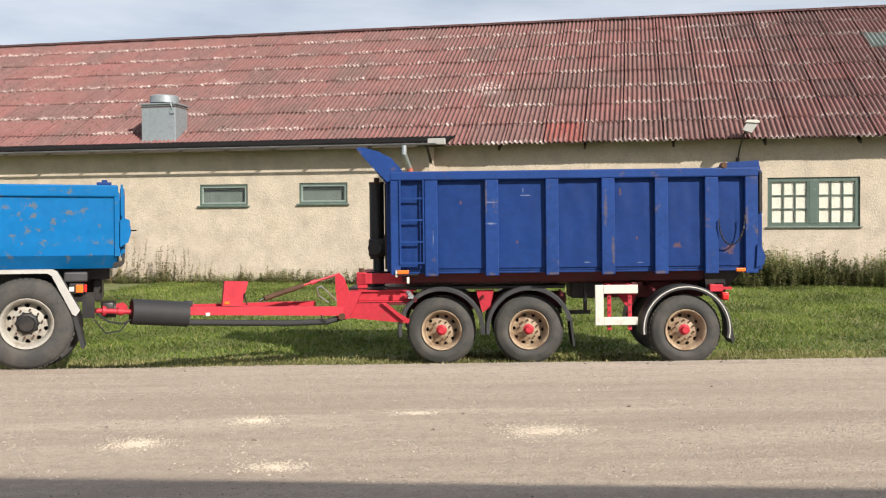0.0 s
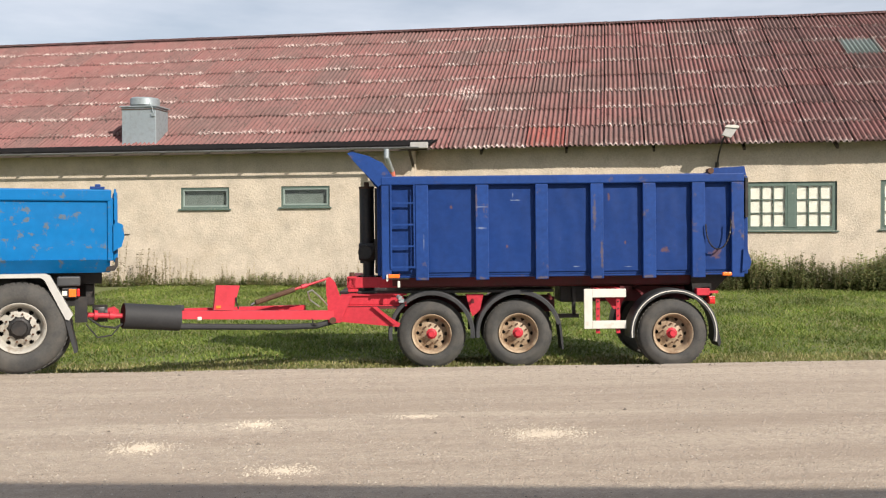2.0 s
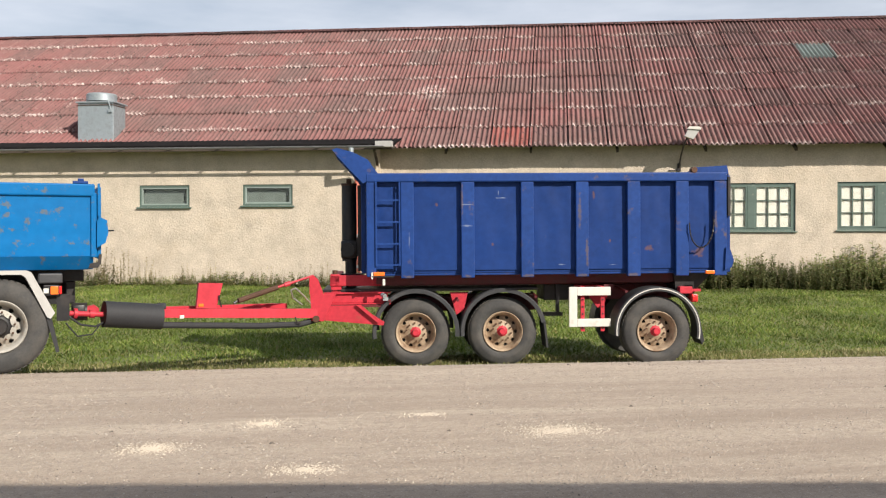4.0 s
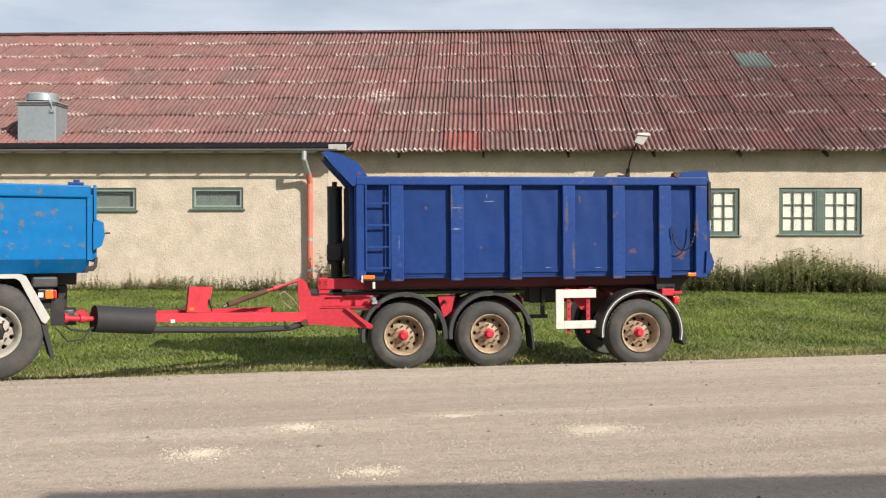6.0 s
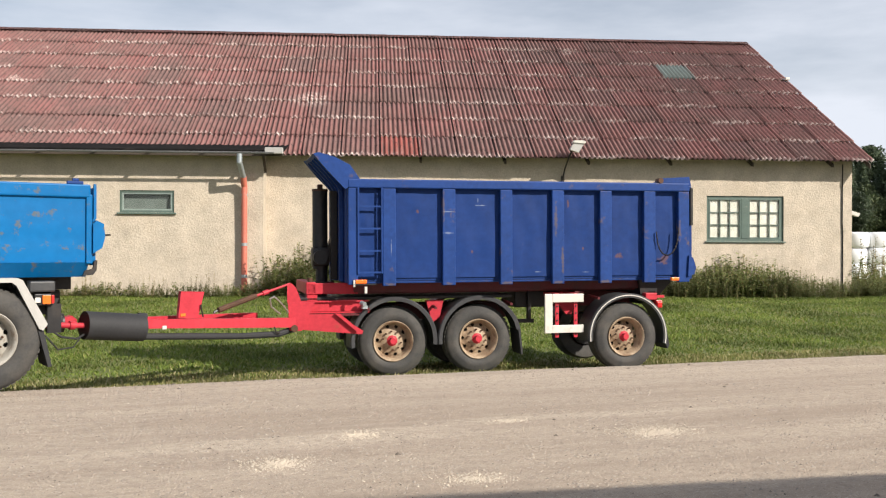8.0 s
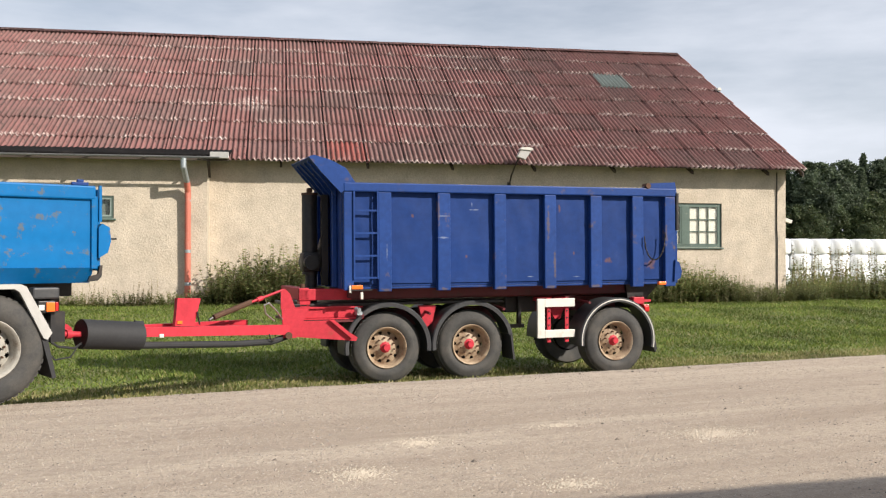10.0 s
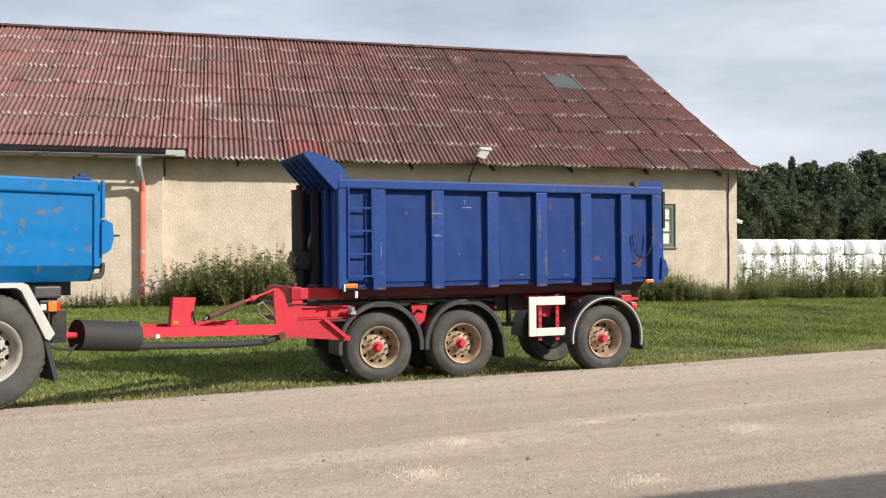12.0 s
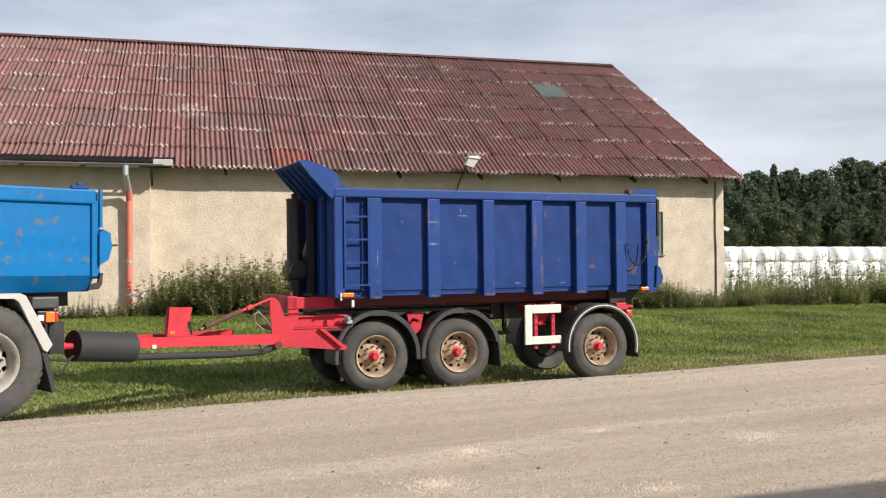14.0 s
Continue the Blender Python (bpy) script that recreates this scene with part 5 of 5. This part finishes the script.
def weed(name, seed, stems, tall, spread, leaves, size, label, mat=None):
    t = thing(name, pose(0, 0, 0), label, "weeds", "weeds along the barn")
    (v, f), (sv, sf) = weed_mesh(seed, stems, tall, spread, leaves, size)
    tagged(quick("foliage", v, f, mat or M_WEED, t), kind="stuff")
    tagged(quick("stalk", sv, sf, M_SEED, t), kind="stuff")
    return t


def strew(proto, places):
    for k, (x, y, s, r) in enumerate(places):
        m = pose(x, y, height(x, y) - 0.02, 0, 0, r)
        if k == 0:
            proto.matrix_world, proto.scale = m, (s, s, s)
        else:
            copy_thing(proto, m).scale = (s, s, s)


rng = np.random.RandomState(11)
bushy = weed("weed_clump", 1, 46, 1.45, 0.62, 26, 0.15, "dense green leafy weed clump against the barn wall")
lush = weed("weed_clump", 2, 54, 1.35, 0.7, 24, 0.17, "tangled green weeds with thin dry stems")
tallw = weed("mugwort_plant", 3, 9, 1.75, 0.35, 40, 0.13, "tall thin mugwort with seed heads", M_SEED)
low = weed("weed_clump", 4, 40, 0.7, 0.6, 16, 0.14, "low green weeds at the foot of the wall")
a, b, c, d = [], [], [], []
for x in np.arange(-3.3, 6.0, 0.5):
    top = 1.42 + 0.3 * math.sin(x * 0.8 + 2) - 0.02 * x
    a.append((x + rng.uniform(-0.2, 0.2), 17.75 + rng.uniform(-0.5, 0.4), top * rng.uniform(0.85, 1.1), rng.uniform(0, 360)))
    b.append((x + rng.uniform(-0.2, 0.2), 16.9 + rng.uniform(-0.4, 0.4), 0.95 * rng.uniform(0.8, 1.1), rng.uniform(0, 360)))
for x in np.arange(6.2, 17.2, 0.48):
    top = 1.02 + 0.18 * math.sin(x * 1.1) + (0.2 if 10.5 < x < 12.8 else 0) - (0.25 if x > 13.2 else 0)
    b.append((x + rng.uniform(-0.2, 0.2), 17.7 + rng.uniform(-0.5, 0.4), top * rng.uniform(0.85, 1.1), rng.uniform(0, 360)))
    a.append((x + rng.uniform(-0.2, 0.2), 16.8 + rng.uniform(-0.5, 0.4), top * 0.8 * rng.uniform(0.8, 1.1), rng.uniform(0, 360)))
for x in np.arange(17.0, 42, 0.62):
    a.append((x + rng.uniform(-0.3, 0.3), 19.5 + rng.uniform(-1.2, 1.0), 1.2 * rng.uniform(0.5, 1.3), rng.uniform(0, 360)))
    b.append((x + rng.uniform(-0.3, 0.3), 18.0 + rng.uniform(-0.8, 0.8), 0.85 * rng.uniform(0.8, 1.15), rng.uniform(0, 360)))
    c.append((x + rng.uniform(-0.3, 0.3), 20.6 + rng.uniform(-1.0, 1.5), 1.5 * rng.uniform(0.75, 1.1), rng.uniform(0, 360)))
for x in np.arange(-18.0, -5.0, 0.62):
    c.append((x + rng.uniform(-0.3, 0.3), 16.6 + rng.uniform(-0.5, 0.6), (1.15 if x < -11.5 else 0.6) * rng.uniform(0.55, 1.1), rng.uniform(0, 360)))
    d.append((x + rng.uniform(-0.3, 0.3), 16.9 + rng.uniform(-0.5, 0.4), 0.9 * rng.uniform(0.6, 1.1), rng.uniform(0, 360)))
for x in np.arange(-5.2, -3.2, 0.5):
    d.append((x, 17.1 + rng.uniform(-0.3, 0.2), rng.uniform(0.8, 1.2), rng.uniform(0, 360)))
for x in np.arange(7.0, 16.0, 1.5):
    c.append((x + rng.uniform(-0.4, 0.4), 17.4, 0.75 * rng.uniform(0.8, 1.1), rng.uniform(0, 360)))
strew(bushy, a), strew(lush, b), strew(tallw, c), strew(low, d)


# ---- grass ----
def blades(name, count, seed, mat, label, pick, tall, lean=0.5):
    """Single bent blades, thousands of them, each two narrow triangles wide at the foot."""
    rng = np.random.RandomState(seed)
    verts, faces = [], []
    made = 0
    while made < count:
        p = pick(rng)
        if p is None:
            continue
        x, y, k = p
        z = height(x, y) - 0.03
        h = tall * k * rng.uniform(0.45, 1.2)
        a = rng.uniform(0, 2 * math.pi)
        w = 0.008 + 0.009 * rng.rand()
        dx, dy = math.cos(a) * w, math.sin(a) * w
        lx, ly = rng.normal(0, lean * h, 2) * 0.5
        i = len(verts)
        verts.extend([(x - dx, y - dy, z), (x + dx, y + dy, z), (x + lx * 0.45 + dx * 0.7, y + ly * 0.45 + dy * 0.7, z + h * 0.62), (x + lx * 0.45 - dx * 0.7, y + ly * 0.45 - dy * 0.7, z + h * 0.62), (x + lx, y + ly, z + h)])
        faces.extend([(i, i + 1, i + 2, i + 3), (i + 3, i + 2, i + 4)])
        made += 1
    return tagged(quick(name, verts, faces, mat), label, "grass", kind="stuff")


def field_pick(rng):
    x, y = rng.uniform(-13, 24), -3.2 + 22 * rng.rand() ** 1.25
    s = verge(x, y)
    if s > -0.12 or (y > 17.6 and x < 16.8):
        return None
    patch = noise.noise((x * 0.7, y * 0.7, 1.5))
    if s > -1.1 and rng.rand() > 0.25 - s * 0.6 + patch * 0.5:
        return None
    return x, y, (0.45 + 0.9 * step(-s / 3.5)) * (1 + 0.35 * patch)


def edge_pick(rng):
    u, s = rng.uniform(-14, 24), 0.16 - 1.9 * rng.rand() ** 1.4
    p = EDGE + EDGE_WAY * u + EDGE_IN * s
    if s > -0.1 and noise.noise((u * 2.2, 3.0, 7.0)) < 0.1:
        return None
    return p.x, p.y, 1.0


blades("grass", 230000, 21, M_GRASS, "green meadow grass beside the road", field_pick, 0.065, 1.5)
blades("verge_grass", 42000, 22, M_DRYGRASS, "short yellowing grass along the gravel edge", edge_pick, 0.075, 0.8)

# ---- pale crushed-stone patches and loose stones on the road ----
def patch(x, y, rx, ry, seed):
    rng = np.random.RandomState(seed)
    v, f = [], []

    def pebble(px, py, r):
        z = height(px, py) + 0.016
        i = len(v)
        for k in range(5):
            q = 2 * math.pi * k / 5 + rng.rand()
            v.append((px + r * math.cos(q), py + r * math.sin(q), z - 0.003))
        v.append((px + rng.normal(0, r * 0.2), py + rng.normal(0, r * 0.2), z + r * 0.55))
        f.extend([(i + k, i + (k + 1) % 5, i + 5) for k in range(5)])

    for _ in range(int(3000 * rx * ry / 0.25)):
        t, q = rng.uniform(0, 2 * math.pi), abs(rng.normal(0, 0.55))
        e = EDGE_WAY * (rx * q * math.cos(t)) + EDGE_IN * (ry * q * math.sin(t))
        pebble(x + e.x, y + e.y, rng.uniform(0.003, 0.0085) * (1.0 if rng.rand() < 0.97 else 2.0))
    return tagged(quick("stone_patch", v, f, M_CHALK), "scattered pale crushed stone on the gravel", "gravel", kind="stuff")


patch(2.12, -6.59, 0.44, 0.34, 31)
patch(-1.05, -7.66, 0.30, 0.26, 32)
patch(-0.49, -6.57, 0.25, 0.22, 33)
patch(0.88, -5.98, 0.26, 0.13, 34)
patch(0.32, -8.2, 0.26, 0.2, 35)


def loose(count, seed, mat, r0, r1, name, label):
    rng = np.random.RandomState(seed)
    v, f = [], []
    for _ in range(count):
        x, y = rng.uniform(-9, 14), rng.uniform(-9.5, 2.0)
        s = verge(x, y)
        if s < 0.05:
            continue
        z, r, i = height(x, y) + 0.012, rng.uniform(r0, r1), len(v)
        for k in range(5):
            q = 2 * math.pi * k / 5 + rng.rand() * 0.9
            v.append((x + r * math.cos(q), y + r * math.sin(q) * 0.8, z - 0.003))
        v.append((x + rng.normal(0, r * 0.2), y, z + r * 0.6))
        f.extend([(i + k, i + (k + 1) % 5, i + 5) for k in range(5)])
    return tagged(quick(name, v, f, mat), label, "gravel", kind="stuff")


M_STONE = material("grey_road_stone", (0.30, 0.26, 0.22), 0.9, grain=20, spread=0.35)
loose(20000, 41, M_STONE, 0.006, 0.017, "loose_gravel", "loose grey stones on the road")
loose(4500, 42, M_CHALK, 0.005, 0.012, "loose_gravel", "loose pale stones on the road")
M_DARKSTONE = material("dark_road_stone", (0.12, 0.098, 0.08), 0.9, grain=20, spread=0.35)
loose(9000, 43, M_DARKSTONE, 0.004, 0.011, "loose_gravel", "loose dark stones on the road")
loose(70, 44, M_DARKSTONE, 0.018, 0.034, "soil_clods", "dark clods of soil on the road")
rock = thing("white_stone", pose(-0.42, -0.62, height(-0.42, -0.62)), "small white stone at the grass edge", "stone")
rb = B()
bmesh.ops.create_icosphere(rb, subdivisions=2, radius=0.045)
for q in rb.verts:
    q.co *= 1 + 0.25 * noise.noise(q.co * 20)
part("stone", rb, M_CHALK, rock)
stick = thing("twig", pose(6.9, 0.1, height(6.9, 0.1) + 0.02, 0, 0, 12), "dry broken twig lying on the gravel", "twig")
part("twig", tube(B(), [(-0.22, 0, 0), (-0.05, 0.02, 0.015), (0.12, 0, 0.01), (0.26, 0.03, 0.0)], 0.011, 6), M_SEED, stick)

# ---- the wood behind the bales ----
def conifer(seed, tall, wide, mat, bark, name, label, shape):
    t = thing(name, pose(0, 0, 0), label, "tree", "trees at the wood's edge")
    rng = np.random.RandomState(seed)
    tr = B()
    rod(tr, (0, 0, -0.3), (0.1, 0.1, tall * 0.55), tall * 0.016, 8, tall * 0.010)
    rod(tr, (0.1, 0.1, tall * 0.55), (0, 0, tall * 0.98), tall * 0.010, 8, 0.02)
    v, f = [], []
    start = 0.08 if shape == "spruce" else (0.42 if shape == "pine" else 0.15)
    for k in range(150 if shape == "spruce" else 130):
        h = start + (1 - start) * (k + rng.rand()) / (150 if shape == "spruce" else 130)
        a = rng.uniform(0, 2 * math.pi)
        if shape == "spruce":
            reach = wide * (1.02 - h) ** 0.85 * rng.uniform(0.6, 1.1)
        else:
            reach = wide * math.sin(math.pi * min(1, (h - start) / (1 - start) * 0.9 + 0.1)) ** 0.7 * rng.uniform(0.45, 1.05)
        base = np.array([0, 0, h * tall])
        tip = np.array([math.cos(a) * reach, math.sin(a) * reach, h * tall + (-0.25 if shape == "spruce" else 0.35) * reach])
        if k % 3 == 0:
            rod(tr, base, tuple(base + (tip - base) * 0.7), 0.05, 5, 0.015)
        for _ in range(64):
            p = base + (tip - base) * rng.uniform(0.15, 1.0) + rng.normal(0, 0.26 * (0.5 + reach * 0.25), 3)
            q = rng.normal(0, 1, 3)
            q /= np.linalg.norm(q)
            r = np.cross(q, rng.normal(0, 1, 3))
            r /= np.linalg.norm(r)
            s = rng.uniform(0.14, 0.32)
            i = len(v)
            v.extend([tuple(p - q * s), tuple(p + r * s * 0.5), tuple(p + q * s), tuple(p - r * s * 0.5)])
            f.append((i, i + 1, i + 2, i + 3))
    part("trunk", tr, bark, t)
    quick("crown", v, f, mat, t)
    return t


PROTO = [conifer(51, 17, 3.3, M_PINE, M_BARK, "spruce_tree", "tall dark green spruce at the wood's edge", "spruce"),
         conifer(52, 16, 3.9, M_PINE, M_BARK, "pine_tree", "tall pine with a bare lower trunk", "pine"),
         conifer(53, 13, 4.3, M_BROADLEAF, M_BARK, "leafy_tree", "rounded leafy tree in front of the wood", "leaf"),
         conifer(54, 14, 3.0, M_BROADLEAF, M_BIRCH, "birch_tree", "slender birch with a pale trunk", "leaf")]
rng = np.random.RandomState(9)
spots = [[], [], [], []]
for row in range(4):
    for k in range(36):
        x, y = 58 + 1.95 * k + rng.uniform(-1.2, 1.2) + row, 100 + row * 5 + rng.uniform(-1.5, 1.5)
        kind = rng.choice([0, 1, 2, 3], p=[0.24, 0.3, 0.34, 0.12]) if row else rng.choice([0, 1, 2, 3], p=[0.16, 0.20, 0.50, 0.14])
        grow = (0.60 + 0.10 * row) * (0.92 + 0.008 * k) * rng.uniform(0.85, 1.12)
        spots[kind].append((x, y, grow, rng.uniform(0, 360)))
for k in range(12):
    spots[2].append((64 + 5.2 * k + rng.uniform(-2, 2), 95 + rng.uniform(-1, 1), rng.uniform(0.28, 0.5), rng.uniform(0, 360)))
for proto, places in zip(PROTO, spots):
    strew(proto, places)

# ---- roof sheets ----
COLS, ROWS, PITCH = 40, 8, 1.32
LENGTH = (RIDGE_Y - EAVE_Y) / math.cos(SLOPE)
RUN = LENGTH / ROWS


def corrugated(name, width, run, waves, mat):
    n = waves * 6
    v, f = [], []
    for layer, dz in ((0, 0.0), (1, -0.012)):
        for y in (0.0, run):
            for k in range(n + 1):
                x = width * k / n
                v.append((x, y, dz + 0.045 * math.cos(2 * math.pi * k / 6) + 0.046 * (1 - y / run) + 0.030 * (1 - x / width)))
    w = n + 1
    for k in range(n):
        f.append((k, k + 1, w + k + 1, w + k))
        f.append((2 * w + k + 1, 2 * w + k, k, k + 1)[::-1])
    f.append((0, w, 3 * w, 2 * w))
    f.append((n, 2 * w + n, 3 * w + n, w + n))
    me = bpy.data.meshes.new(name)
    me.from_pydata(v, [], f)
    me.materials.append(mat)
    for p in me.polygons:
        p.use_smooth = len(p.vertices) == 4 and p.index % 2 == 0
    return me


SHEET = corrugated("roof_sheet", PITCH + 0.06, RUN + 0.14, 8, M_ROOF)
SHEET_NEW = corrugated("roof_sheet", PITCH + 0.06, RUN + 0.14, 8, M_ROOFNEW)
SHEET_CLEAR = corrugated("roof_sheet", PITCH + 0.06, RUN + 0.14, 8, material("greenish_translucent_sheet", (0.17, 0.20, 0.185), 0.5, grain=8, spread=0.15))
rng = np.random.RandomState(3)
for i in range(COLS):
    x = RIGHT_END + 0.36 - PITCH * (i + 1)
    for j in range(ROWS):
        # the new red sheet low on the slope, and the clear one near the ridge
        me = SHEET_NEW if (j == 0 and i == 12) else SHEET_CLEAR if (j == 5 and i == 3) else SHEET
        ob = new("roof_sheet", me)
        ob.parent = roof
        u = j * RUN + rng.uniform(-0.02, 0.02)
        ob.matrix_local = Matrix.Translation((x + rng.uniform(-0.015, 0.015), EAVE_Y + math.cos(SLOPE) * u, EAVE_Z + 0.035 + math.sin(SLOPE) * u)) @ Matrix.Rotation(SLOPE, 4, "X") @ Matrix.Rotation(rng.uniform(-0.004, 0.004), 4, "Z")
for k in range(22):
    xa = RIGHT_END + 0.36 - 2.4 * k
    rb = B()
    for s in (-1, 1):
        v = [rb.verts.new(p) for p in ((xa, RIDGE_Y, RIDGE_Z + 0.17), (xa - 2.45, RIDGE_Y, RIDGE_Z + 0.16), (xa - 2.45, RIDGE_Y + s * 0.26, RIDGE_Z + 0.01), (xa, RIDGE_Y + s * 0.26, RIDGE_Z + 0.02))]
        rb.faces.new(v if s > 0 else v[::-1])
    bmesh.ops.solidify(rb, geom=rb.faces[:], thickness=0.015)
    part("ridge_cap", rb, M_ROOF, roof, smooth=None)
